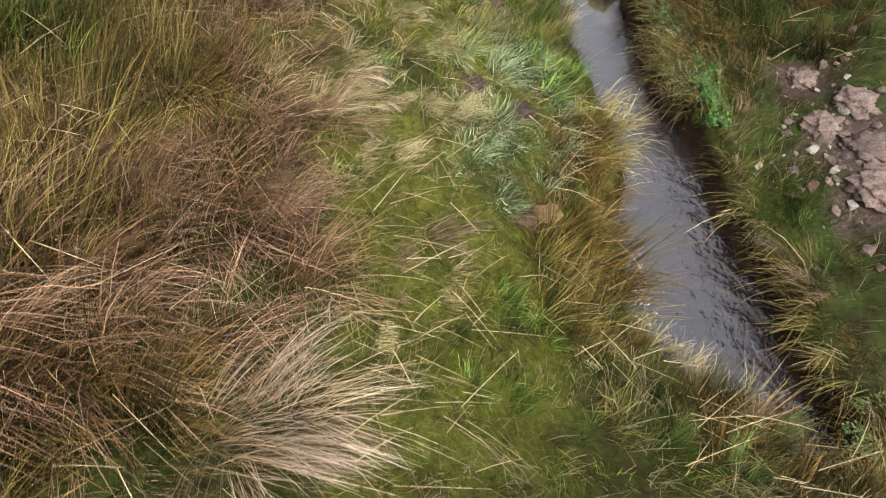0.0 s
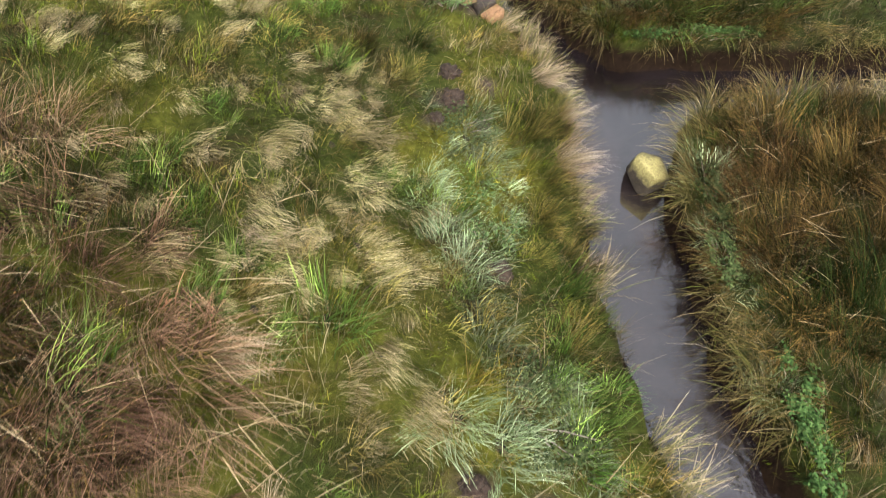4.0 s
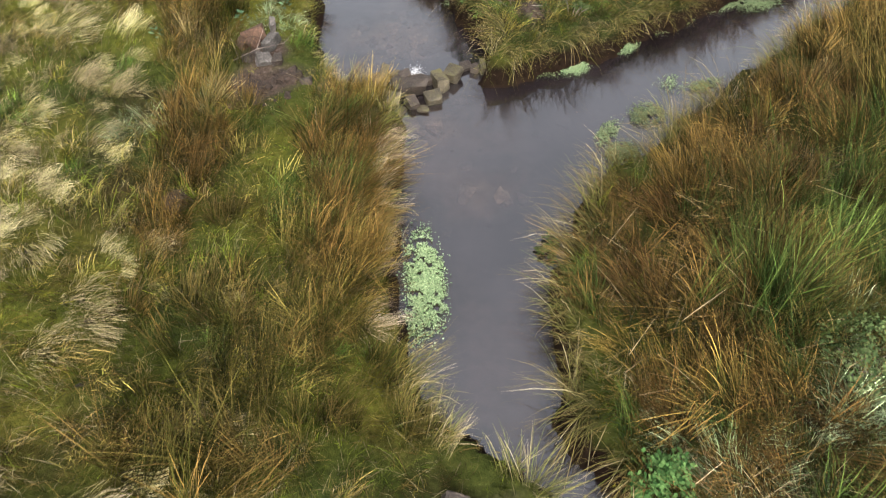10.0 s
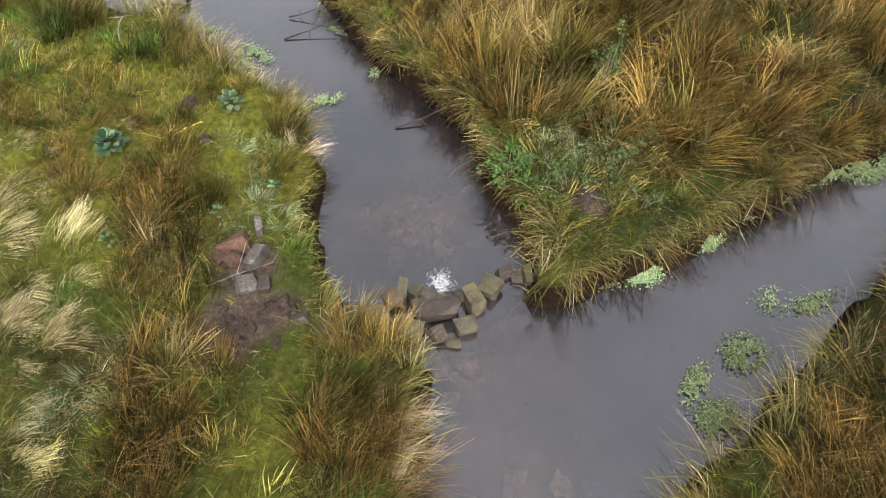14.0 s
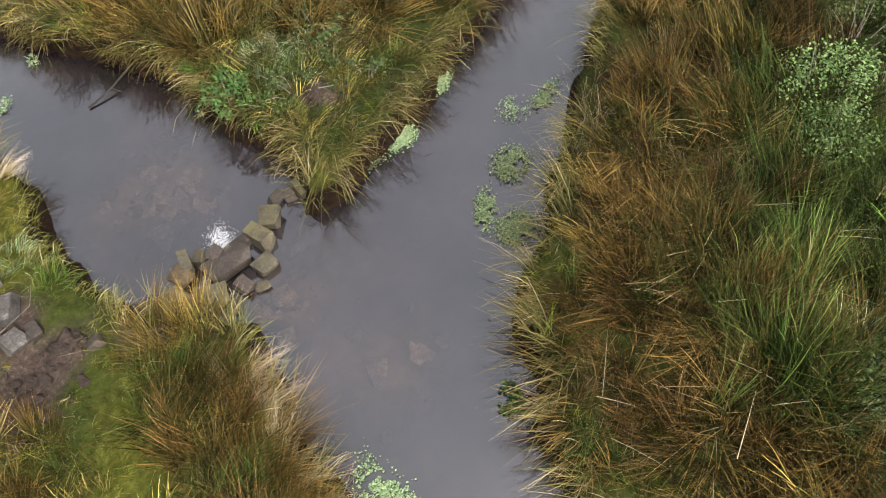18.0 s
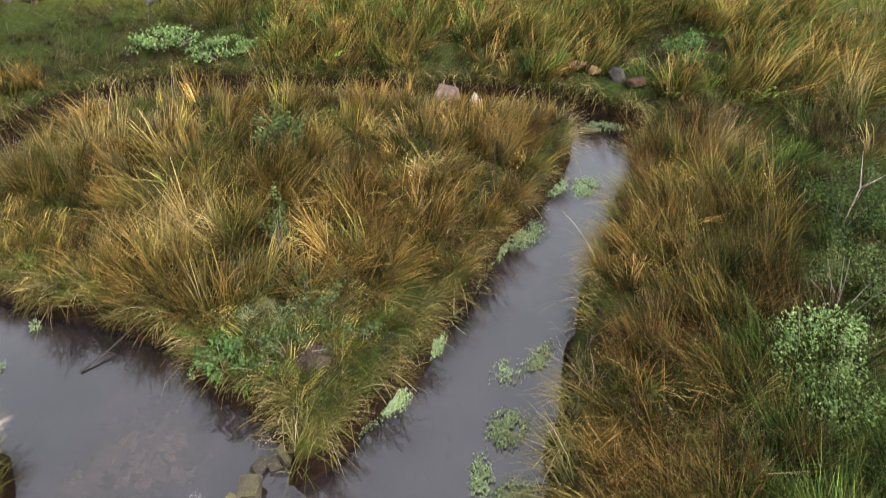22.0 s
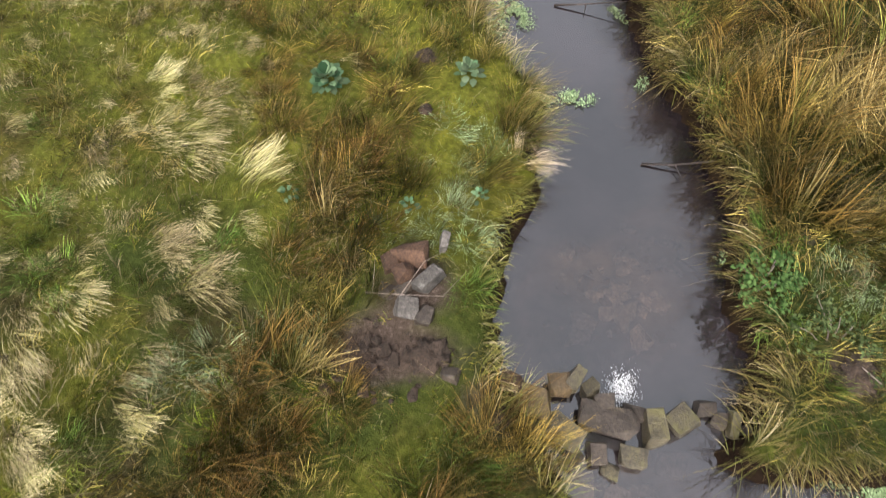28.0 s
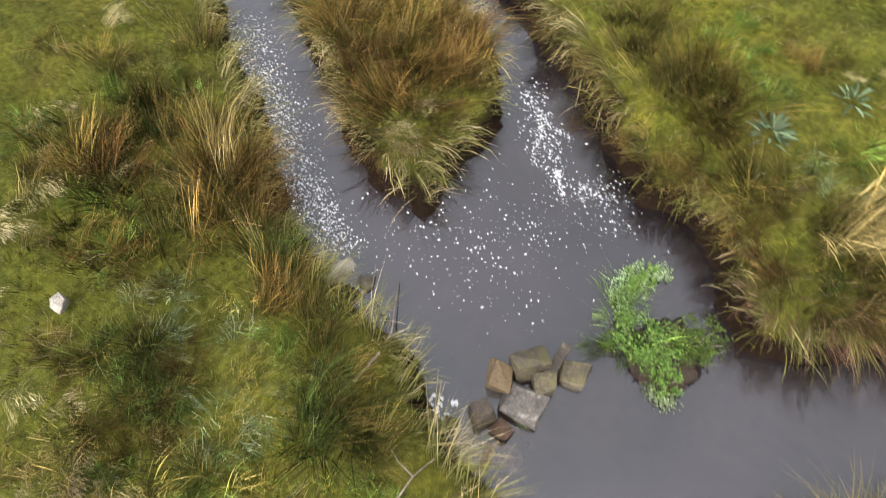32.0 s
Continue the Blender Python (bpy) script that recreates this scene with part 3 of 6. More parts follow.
# bare or dug places: x, y, radius
BARE = [(-0.78, 14.32, 0.42), (0.25, 4.48, 0.13), (0.66, 4.4, 0.14), (0.75, 3.28, 0.14), (0.17, 7.98, 0.15), (0.03, 7.63, 0.11), (0.43, 7.75, 0.1), (0.5, 8.3, 0.1), (0.5, 6.15, 0.1),
        (3.5, 3.6, 0.34), (3.55, 4.25, 0.4), (3.4, 5.2, 0.28), (-1.85, 14.1, 0.3), (-1.55, 14.25, 0.2), (-1.82, 14.65, 0.28), (-2.25, 12.55, 0.14), (0.35, 9.85, 0.3), (1.0, 15.35, 0.16), (-2.72, 16.6, 0.1), (-0.72, 14.0, 0.12)]

# places that broad leaves keep clear of grass: x, y, radius
CLEAR = [(-3.22, 15.88, 0.3), (-2.27, 16.5, 0.22), (-3.28, 21.58, 0.26), (-2.91, 22.29, 0.26), (-3.0, 14.9, 0.14), (-2.15, 15.2, 0.14), (-1.75, 15.55, 0.14), (4.58, 19.0, 0.4), (4.96, 18.7, 0.25), (6.53, 17.99, 0.3), (6.8, 17.62, 0.3)]

# mossy lawns: x, y, radius
MOSSY = [(-1.7, 15.9, 0.8), (-2.2, 17.0, 0.7), (-2.8, 16.3, 0.6), (-3.5, 17.3, 0.9), (0.3, 7.2, 0.7), (-2.0, 21.9, 1.3), (-4.2, 22.0, 1.2), (-4.6, 17.6, 0.7), (0.4, 4.9, 0.5)]


# ---- the ground, one sheet to the horizon ----
def spread(lo, hi, fine, far):
    """Grid lines: fine between lo and hi, growing out to far."""
    mid = list(np.arange(lo, hi, fine))
    d, a, b = fine, [], []
    q, r = lo, mid[-1]
    while r < far:
        d *= 1.22
        q, r = q - d, r + d
        a.append(q), b.append(r)
    return np.array(a[::-1] + mid + b)


gx, gy = spread(-8.4, 9.4, 0.095, 700), spread(-0.5, 28.0, 0.095, 700)
GX, GY = np.meshgrid(gx, gy)
GZ = ground_z(GX, GY)
worn = np.zeros(GX.shape)
for bx, by, br in BARE:
    worn = np.maximum(worn, step(1.25, 0.6, np.hypot(GX - bx, GY - by) / br * (0.7 + 0.6 * fuzz(GX, GY, 0.15, 9))))
GZ = GZ + worn * (fuzz(GX, GY, 0.11, 10) - 0.5) * 0.07 * (GZ > 0.1)
mossy = (0.1 + 0.5 * step(0.3, 0.7, fuzz(GX, GY, 0.8, 25))) * step(0.8, -0.6, GX - np.interp(GY, [0, 9, 10.5, 14.5, 15, 20], [2.3, 2.2, 1.1, 1.6, -0.5, -2.0]))
for bx, by, br in MOSSY:
    mossy = np.maximum(mossy, step(1.3, 0.5, np.hypot(GX - bx, GY - by) / br * (0.6 + 0.8 * fuzz(GX, GY, 0.3, 28))))
mossy = np.maximum(mossy, 0.7 * step(13.5, 15.5, GY) * step(-1.0, -1.8, GX)) * (0.35 + 0.65 * fuzz(GX, GY, 0.14, 29))
mossy = np.maximum(mossy, step(20.5, 22.0, 0.53 * GX + 0.85 * GY) * (0.3 + 0.4 * step(0.3, 0.7, fuzz(GX, GY, 0.5, 38))))
worn = np.stack([worn.ravel(), mossy.ravel(), np.zeros(worn.size)], 1)
ni, nj = len(gx), len(gy)
quad = (np.arange(nj - 1)[:, None] * ni + np.arange(ni - 1)[None, :]).ravel()
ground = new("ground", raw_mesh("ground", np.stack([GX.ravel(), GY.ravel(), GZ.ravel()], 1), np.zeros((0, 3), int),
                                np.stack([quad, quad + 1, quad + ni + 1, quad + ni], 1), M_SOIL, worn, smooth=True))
tagged(ground, "rough moorland of moss, peat and grass cut by a stream", "ground", kind="structure")

# shallow, clear places: x, y, radius
SHOALS = [(-0.6, 15.45, 0.62), (-0.1, 13.95, 0.45), (0.5, 13.1, 0.35), (-3.5, 18.4, 0.4), (2.1, 7.0, 0.3)]

wx, wy = np.arange(-12, 12.01, 0.15), np.arange(0.5, 24.51, 0.15)
WX, WY = np.meshgrid(wx, wy)
clearness = 0.25 * step(0.4, 0.7, fuzz(WX, WY, 0.7, 81))
for bx, by, br in SHOALS:
    clearness = np.maximum(clearness, 0.7 * step(1.3, 0.3, np.hypot(WX - bx, WY - by) / br * (0.6 + 0.8 * fuzz(WX, WY, 0.35, 82))))
quad = (np.arange(len(wy) - 1)[:, None] * len(wx) + np.arange(len(wx) - 1)[None, :]).ravel()
water = new("water", raw_mesh("water", np.stack([WX.ravel(), WY.ravel(), np.zeros(WX.size)], 1), np.zeros((0, 3), int),
                              np.stack([quad, quad + 1, quad + len(wx) + 1, quad + len(wx)], 1), M_WATER, np.repeat(clearness.reshape(-1, 1), 3, 1), smooth=True))
tagged(water, "murky brown stream water reflecting a grey sky", "water", kind="structure")
# ---- short grass over all the land ----
def inside(x, y):
    """How near the land lies to the flight, 0 to 1."""
    px = np.interp(y, [0, 11.6, 17.4, 24], [0, -0.2, -3.1, -5.0])
    west = np.interp(y, [0, 8, 14, 20, 24], [3.6, 4.6, 4.8, 5.0, 5.0])
    east = np.interp(y, [0, 5, 9, 12, 20, 24], [3.8, 4.4, 5.0, 9.0, 15.0, 16.0])
    return step(1.15, 0.8, np.where(x < px, (px - x) / west, (x - px) / east))


def meadow(name, tufts, each, box, length, width, label, keep=None, seed=0):
    """Short grass in small tufts that share a colour and a lie."""
    x, y = RNG.uniform(box[0], box[1], tufts), RNG.uniform(box[2], box[3], tufts)
    s = shore(x, y)
    p = (inside(x, y) if keep is None else keep(x, y)) * (s > 0.04)
    bare = np.zeros(tufts)
    for bx, by, br in BARE:
        bare = np.maximum(bare, step(1.1, 0.75, np.hypot(x - bx, y - by) / br * (0.7 + 0.6 * fuzz(x, y, 0.12, 20))))
    for bx, by, br in CLEAR:
        bare = np.maximum(bare, step(1.15, 0.85, np.hypot(x - bx, y - by) / br))
    ok = RNG.random(tufts) < p * (1 - bare)
    x, y, s = x[ok], y[ok], s[ok]
    k = len(x)
    # colours, patch by patch: fresh green, mossy yellow green, olive, brown, straw
    west = step(1.2, -0.4, x - np.interp(y, [0, 9, 10.5, 14.5, 15, 20], [2.3, 2.2, 1.1, 1.6, -0.5, -2.0]))
    patch = fuzz(x, y, 0.22, 32) * 0.5 + fuzz(x, y, 0.5, 23) * 0.5
    dry = step(0.4, 0.72, fuzz(x, y, 0.3, 33) * 0.5 + fuzz(x, y, 1.3, 24) * 0.5)
    dry = np.maximum(dry * 0.75, np.interp(y, [0, 4, 6, 30], [0.8, 0.65, 0.15, 0.0]) * (0.2 + fuzz(x, y, 0.5, 31)) * 1.15)
    dry = np.maximum(dry, step(-2.9, -4.3, x) * 0.85 * step(18.0, 17.0, y) * step(0.2, 0.6, fuzz(x, y, 0.35, 35)))
    yellow = step(0.3, 0.7, fuzz(x, y, 0.8, 25)) * np.interp(y, [0, 8, 11, 13, 30], [0.3, 0.3, 0.4, 0.75, 0.8])
    brown = 0.22 + 0.55 * step(0.45, 0.65, patch) + 0.3 * (1 - west) * step(0.25, 0.6, fuzz(x, y, 0.6, 26))
    lawn = west * step(13.0, 15.0, y)
    yellow, brown, dry = np.maximum(yellow, 0.7 * lawn), brown * (1 - 0.2 * lawn), dry * (1 - 0.2 * lawn)
    for mx, my, mr in LUSH:
        w = step(1.2, 0.5, np.hypot(x - mx, y - my) / mr)
        yellow, dry, brown = yellow * (1 - w), dry * (1 - 0.85 * w), brown * (1 - 0.6 * w)
    for mx, my, mr in MOSSY:
        w = step(1.2, 0.5, np.hypot(x - mx, y - my) / mr)
        yellow, dry, brown = np.maximum(yellow, 0.8 * w), dry * (1 - 0.6 * w), brown * (1 - 0.5 * w)
    if keep is not None:
        wet = step(0.52, 0.7, fuzz(x, y, 1.6, 37) * 0.6 + fuzz(x, y, 0.5, 38) * 0.4)
        yellow, brown, dry, west = 0.35 + 0.5 * wet, (0.85 - 0.5 * wet) * (0.6 + 0.6 * fuzz(x, y, 0.3, 39)), dry * 0.6, 1.9 * np.ones(k)
    u = RNG.random(k)
    pick = lambda a, b: shades(k, a, b, 0.3)
    tone = np.where((u < dry * 0.5)[:, None], pick((0.30, 0.23, 0.12), (0.66, 0.55, 0.37)),
                    np.where((u < dry * 0.5 + brown * 0.5)[:, None], pick((0.15, 0.10, 0.035), (0.36, 0.24, 0.09)),
                             np.where((u < dry * 0.5 + brown)[:, None], pick((0.06, 0.06, 0.016), (0.17, 0.145, 0.04)),
                                      np.where((RNG.random(k) < yellow)[:, None], pick((0.31, 0.28, 0.032), (0.66, 0.56, 0.115)), pick((0.085, 0.145, 0.014), (0.36, 0.43, 0.055))))))
    if keep is not None:
        tone = tone * np.array([0.92, 0.86, 1.5])
    # eastern grass at a third of its tone: the shade among rushes, as colour
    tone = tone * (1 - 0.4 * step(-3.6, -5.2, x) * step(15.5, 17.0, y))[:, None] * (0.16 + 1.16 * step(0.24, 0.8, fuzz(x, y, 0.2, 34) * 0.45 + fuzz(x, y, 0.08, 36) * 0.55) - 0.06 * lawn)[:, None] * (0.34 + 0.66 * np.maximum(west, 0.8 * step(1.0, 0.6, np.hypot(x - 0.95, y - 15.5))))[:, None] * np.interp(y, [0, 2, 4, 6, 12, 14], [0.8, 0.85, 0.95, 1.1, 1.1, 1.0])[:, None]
    lie = -0.5 + (fuzz(x, y, 0.7, 27) - 0.5) * 5 + RNG.normal(0, 0.9, k)
    tall = (0.45 + 1.1 * fuzz(x, y, 0.32, 22)) * RNG.uniform(0.55, 1.45, k) * (1 - 0.3 * lawn)
    rep_ = lambda q: np.repeat(q, each, 0)
    n = k * each
    bx, by = rep_(x) + RNG.normal(0, 0.028, n), rep_(y) + RNG.normal(0, 0.028, n)
    z = ground_z(bx, by)
    z = np.where(z < 0.08, rep_(ground_z(x, y, s)), z)
    wisp = RNG.random(n) < 0.05 + 0.3 * rep_(dry)
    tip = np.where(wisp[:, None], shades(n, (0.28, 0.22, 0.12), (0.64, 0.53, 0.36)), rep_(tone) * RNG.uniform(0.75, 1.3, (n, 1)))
    # roots a fifth of the tone: shade between the blades, put into their colour
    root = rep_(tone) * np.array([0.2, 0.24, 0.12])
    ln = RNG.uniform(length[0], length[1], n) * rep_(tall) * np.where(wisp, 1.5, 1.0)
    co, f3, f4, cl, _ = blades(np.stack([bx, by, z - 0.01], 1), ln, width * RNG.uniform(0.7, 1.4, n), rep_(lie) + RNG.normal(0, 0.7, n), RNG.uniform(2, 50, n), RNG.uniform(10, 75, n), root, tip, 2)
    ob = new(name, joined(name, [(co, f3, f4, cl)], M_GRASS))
    return tagged(ob, label, "grass", kind="stuff")


# lush patches: x, y, radius
LUSH = [(0.35, 2.3, 0.8), (-1.3, 5.3, 0.6), (-1.2, 7.2, 0.7), (-2.2, 8.6, 0.6), (-1.7, 11.6, 0.6), (-1.4, 13.2, 0.4), (-3.1, 14.4, 0.5), (2.0, 21.9, 0.8), (8.2, 17.9, 0.8), (0.2, 9.3, 0.4), (2.9, 3.5, 0.4), (-0.3, 16.9, 0.3), (2.9, 11.6, 0.5)]

meadow("meadow_grass", 98000, 8, (-9, 13, -0.5, 24), (0.06, 0.19), 0.0050, "short green and straw coloured moor grass")

# ---- rushes and hair grass, stand by stand ----
# kind, x, y, half length, half width, turn, how many, lean (None: towards the water), size
STANDS = []
# from 1.21 m on
STANDS += [
    ("pale", -0.84, 1.21, 0.14, 0.1, 0, 5, -0.1, 1.05), ("dead", -2.4, 1.3, 0.7, 0.6, 0, 12, -0.2, 1.0), ("deep", 1.7, 1.7, 0.5, 0.4, 0, 5, 1.2, 0.6), ("umber", 2.4, 1.75, 0.8, 0.3, 0, 7, 1.5, 0.6),
    ("rush", -2.0, 1.0, 0.9, 0.6, 0, 10, 0.2, 0.8), ("umber", -1.9, 1.0, 0.9, 0.6, 0, 10, 0.0, 0.8), ("pale", -0.75, 1.25, 0.22, 0.1, 0, 8, -0.1, 1.05), ("dead", -1.55, 2.45, 0.9, 1.2, 0, 24, -0.3, 0.95), ("dead", 2.5, 1.9, 0.4, 0.15, 0, 2, 1.2, 0.5), ("green", 0.5, 2.2, 0.5, 0.8, 0, 4, 0.3, 0.7), ("pale", -1.1, 2.55, 0.15, 0.1, 0, 2, -0.3, 0.7),
    ("deep", -2.7, 2.6, 0.5, 1.0, 0, 6, 1.0, 0.9), ("umber", -1.7, 2.4, 1.0, 1.4, 0, 16, 0.6, 0.8), ("umber", 3.0, 2.6, 0.3, 0.5, 0, 4, None, 0.5),
]
# from 2.7 m on
STANDS += [
    ("rush", 1.0, 2.7, 0.4, 0.8, 0, 8, None, 0.8), ("rush", -2.4, 3.0, 0.8, 1.5, 0, 24, 1.2, 1.0), ("pale", 2.95, 3.0, 0.1, 0.3, 0, 2, None, 0.7), ("pale", -0.5, 3.2, 0.6, 1.2, 0, 5, -0.3, 0.6),
    ("blond", -0.35, 3.4, 0.6, 1.6, 0, 10, -0.3, 0.95), ("deep", 2.9, 3.6, 0.2, 0.7, 0, 6, None, 0.6), ("rust", 1.25, 3.9, 0.2, 1.2, 0, 7, None, 0.7), ("dead", -1.7, 4.2, 0.8, 0.7, 0, 12, -0.4, 0.85),
    ("sage", 0.55, 4.4, 0.45, 1.2, 0, 22, -0.4, 1.0), ("green", -1.6, 5.2, 1.2, 0.6, 0, 6, 0.5, 1.0), ("green", 1.05, 5.3, 0.3, 0.8, 0, 8, None, 0.9),
]
# from 5.7 m on
STANDS += [
    ("dead", -2.2, 5.7, 0.7, 0.8, 0, 5, -0.8, 0.8), ("gold", -0.3, 5.8, 0.8, 1.2, 0, 9, -0.4, 0.9), ("deep", 2.62, 6.2, 0.08, 1.8, 0, 10, None, 0.42), ("blond", -1.1, 6.3, 1.2, 1.3, 0, 33, -0.7, 1.05),
    ("sage", 2.45, 6.4, 0.08, 1.5, 0, 16, None, 0.9), ("umber", 3.1, 6.6, 0.6, 1.6, 0, 20, None, 0.75), ("sage", 0.3, 6.7, 0.4, 0.9, 0, 14, -0.4, 1.0), ("rush", 0.95, 7.0, 0.3, 1.5, 0, 11, None, 0.62),
    ("umber", 3.5, 7.0, 1.0, 1.2, 0, 24, 2.6, 0.85), ("pale", 1.42, 7.6, 0.1, 1.6, 0, 12, None, 0.55), ("blond", -0.7, 7.8, 0.5, 0.5, 0, 9, -0.6, 0.95),
]
# from 7.8 m on
STANDS += [
    ("sage", 0.2, 7.8, 0.35, 0.4, 0, 8, -0.3, 0.9), ("gold", -1.6, 8.0, 1.2, 1.4, 0, 14, -0.5, 0.9), ("umber", 3.4, 8.36, 0.7, 0.1, 0.08, 6, None, 0.55), ("blond", -2.8, 8.4, 1.4, 1.2, 0, 30, -0.25, 1.1),
    ("green", -1.4, 8.6, 0.8, 1.0, 0, 7, 0.5, 0.65), ("pale", 0.95, 9.4, 0.15, 0.5, 0.6, 6, None, 0.6), ("deep", 2.7, 9.5, 1.1, 0.08, 0, 10, None, 0.55), ("umber", 2.7, 9.53, 1.2, 0.1, 0, 16, None, 0.66),
    ("rust", 2.7, 9.6, 1.1, 0.1, 0, 8, None, 0.6), ("umber", 2.8, 9.8, 1.3, 0.12, 0, 14, None, 1.0), ("deep", 3.3, 9.82, 0.9, 0.12, 0, 6, None, 0.95),
]
# from 10.3 m on
STANDS += [
    ("sage", 2.2, 10.3, 0.5, 0.4, 0, 6, 2.0, 1.2), ("umber", 2.8, 10.5, 0.8, 0.6, 0, 14, 2.8, 0.8), ("blond", -2.5, 10.6, 1.3, 1.4, 0, 21, -0.25, 1.05), ("rush", -1.4, 10.7, 0.5, 1.4, 0, 10, 0.5, 0.65),
    ("rust", 1.9, 10.9, 0.6, 0.6, 0, 12, 2.8, 0.85), ("sage", 2.9, 11.1, 0.4, 0.5, 0, 7, 2.0, 1.3), ("deep", 4.2, 11.4, 0.8, 0.8, 0, 14, 2.0, 1.05), ("gold", -2.4, 11.5, 0.9, 1.6, 0, 16, -0.4, 0.9),
    ("rush", 3.0, 11.7, 0.6, 0.7, 0, 9, 1.0, 0.85), ("deep", 2.9, 11.9, 0.6, 0.6, 0, 12, 1.5, 1.05), ("rush", -0.95, 11.9, 0.25, 1.7, 0, 13, None, 0.75),
]
# from 12.0 m on
STANDS += [
    ("umber", -2.3, 12.0, 0.25, 0.4, 0, 3, 0.5, 0.55), ("umber", 2.0, 12.0, 1.0, 0.8, 0, 20, 2.6, 0.95), ("rust", -0.75, 12.5, 0.15, 1.1, 0, 14, None, 0.8), ("pale", -0.58, 12.5, 0.08, 1.2, 0, 12, None, 0.62),
    ("deep", 3.9, 12.6, 0.8, 0.7, 0, 18, 2.0, 1.1), ("deep", -0.95, 12.9, 0.2, 1.0, 0, 6, 0.3, 0.75), ("umber", 3.3, 13.2, 1.2, 0.5, 0.7, 16, 2.3, 0.95), ("rust", 2.6, 13.2, 1.2, 0.25, 0.75, 14, None, 0.9),
    ("blond", -3.9, 13.4, 1.0, 2.0, 0, 39, 0.15, 1.1), ("rust", -2.3, 13.5, 0.25, 1.6, 0, 9, 0.7, 0.6), ("sage", -2.2, 13.6, 0.7, 0.9, 0, 8, 0.2, 0.7),
]
# from 14.7 m on
STANDS += [
    ("rush", 5.0, 14.7, 1.2, 0.7, 0.6, 18, 2.0, 1.0), ("blond", -5.0, 15.2, 1.4, 1.4, 0, 54, 0.15, 0.73), ("rust", -2.75, 15.3, 0.25, 0.9, 0, 8, -0.6, 0.6), ("rust", 4.7, 15.3, 1.4, 0.3, 0.65, 14, None, 0.9),
    ("gold", 2.2, 15.35, 0.8, 0.1, 0.6, 13, None, 1.25), ("rust", -2.9, 15.5, 0.25, 0.6, 0.1, 4, 0.8, 0.6), ("gold", -4.6, 15.6, 1.4, 1.4, 0, 16, -0.4, 0.9), ("sage", -2.0, 15.6, 0.4, 0.7, 0, 9, 0.2, 0.7),
    ("umber", -3.45, 15.9, 0.3, 0.8, 0.1, 7, 0.3, 0.55), ("gold", 0.95, 15.3, 0.5, 0.35, 0.5, 9, -1.0, 0.9), ("gold", 1.5, 15.6, 0.5, 0.3, 0.5, 6, -0.9, 1.0), ("rust", 3.4, 16.12, 1.2, 0.12, 0.55, 14, None, 0.8), ("pale", -1.55, 16.15, 0.1, 0.3, 0.2, 4, None, 0.72),
]
# from 16.2 m on
STANDS += [
    ("gold", -3.2, 16.2, 0.9, 0.7, 0, 10, 0.4, 0.9), ("sage", 1.2, 16.2, 0.5, 0.35, 0.5, 8, -0.9, 0.9), ("rust", -4.0, 16.3, 0.5, 0.3, 0, 3, 0.3, 0.55), ("rush", -2.75, 16.5, 0.15, 0.3, 0, 2, 0.3, 0.5),
    ("rush", -1.7, 16.5, 0.15, 0.5, 0.3, 5, None, 0.8), ("rust", 2.3, 16.5, 1.1, 0.5, 0.55, 20, None, 0.85), ("blond", -5.8, 16.6, 0.9, 0.6, 0, 15, 0.15, 0.73), ("deep", -4.1, 16.75, 0.1, 0.1, 0, 1, 0.3, 0.4),
    ("rush", -3.4, 16.85, 0.15, 0.12, 0, 2, 0.3, 0.5), ("gold", -4.6, 16.9, 1.2, 0.5, 0, 12, 0.4, 0.9), ("rust", -5.35, 16.9, 0.25, 0.25, 0, 3, 0.3, 0.6),
]
# from 17.0 m on
STANDS += [
    ("gold", 0.6, 17.0, 0.9, 0.9, 0, 8, -1.0, 1.2), ("umber", -3.82, 17.05, 0.18, 0.2, 0, 6, 0.4, 0.32), ("deep", -5.55, 17.2, 0.3, 0.2, 0, 4, 0.6, 0.75), ("gold", 1.9, 17.2, 1.6, 1.2, 0, 14, -1, 1.2),
    ("rush", 0.6, 17.2, 0.9, 0.9, 0, 14, -1.0, 0.8), ("pale", -2.3, 17.25, 0.6, 0.06, -0.6, 8, None, 0.5), ("green", -0.45, 17.25, 1.6, 0.08, 2.15, 14, None, 0.7), ("green", -4.0, 17.3, 0.9, 0.5, 0, 8, 0.3, 0.55),
    ("gold", -0.45, 17.3, 1.7, 0.1, 2.15, 22, None, 1.1), ("umber", -5.6, 17.35, 0.35, 0.2, 0, 4, 0.4, 0.6), ("gold", -0.5, 17.4, 0.5, 1.2, 0.3, 14, -0.8, 1.1),
]
# from 17.4 m on
STANDS += [
    ("rush", -3.0, 17.4, 0.45, 0.12, -0.6, 4, None, 0.6), ("deep", -3.35, 17.45, 0.2, 0.35, 0.6, 4, None, 0.7), ("blond", -7.6, 17.6, 0.9, 0.9, 0, 15, 0.15, 0.95), ("rust", 4.2, 17.6, 1.0, 0.6, 0.4, 16, None, 0.85),
    ("sage", -5.2, 17.6, 0.9, 0.4, 0, 8, 0.4, 0.8), ("rush", -4.35, 17.75, 0.18, 0.18, 0, 3, 0.8, 0.8), ("rust", -0.2, 17.8, 0.5, 0.9, 0.3, 10, -0.9, 0.7), ("deep", -4.4, 17.85, 0.2, 0.2, 0, 3, 0.8, 0.75),
    ("rush", -5.0, 18.2, 0.3, 0.12, -0.2, 3, None, 0.6), ("rush", 1.9, 18.2, 1.5, 1.1, 0.4, 26, -0.9, 0.9), ("rust", -6.6, 18.3, 0.8, 0.8, 0, 8, 0.4, 0.8),
]
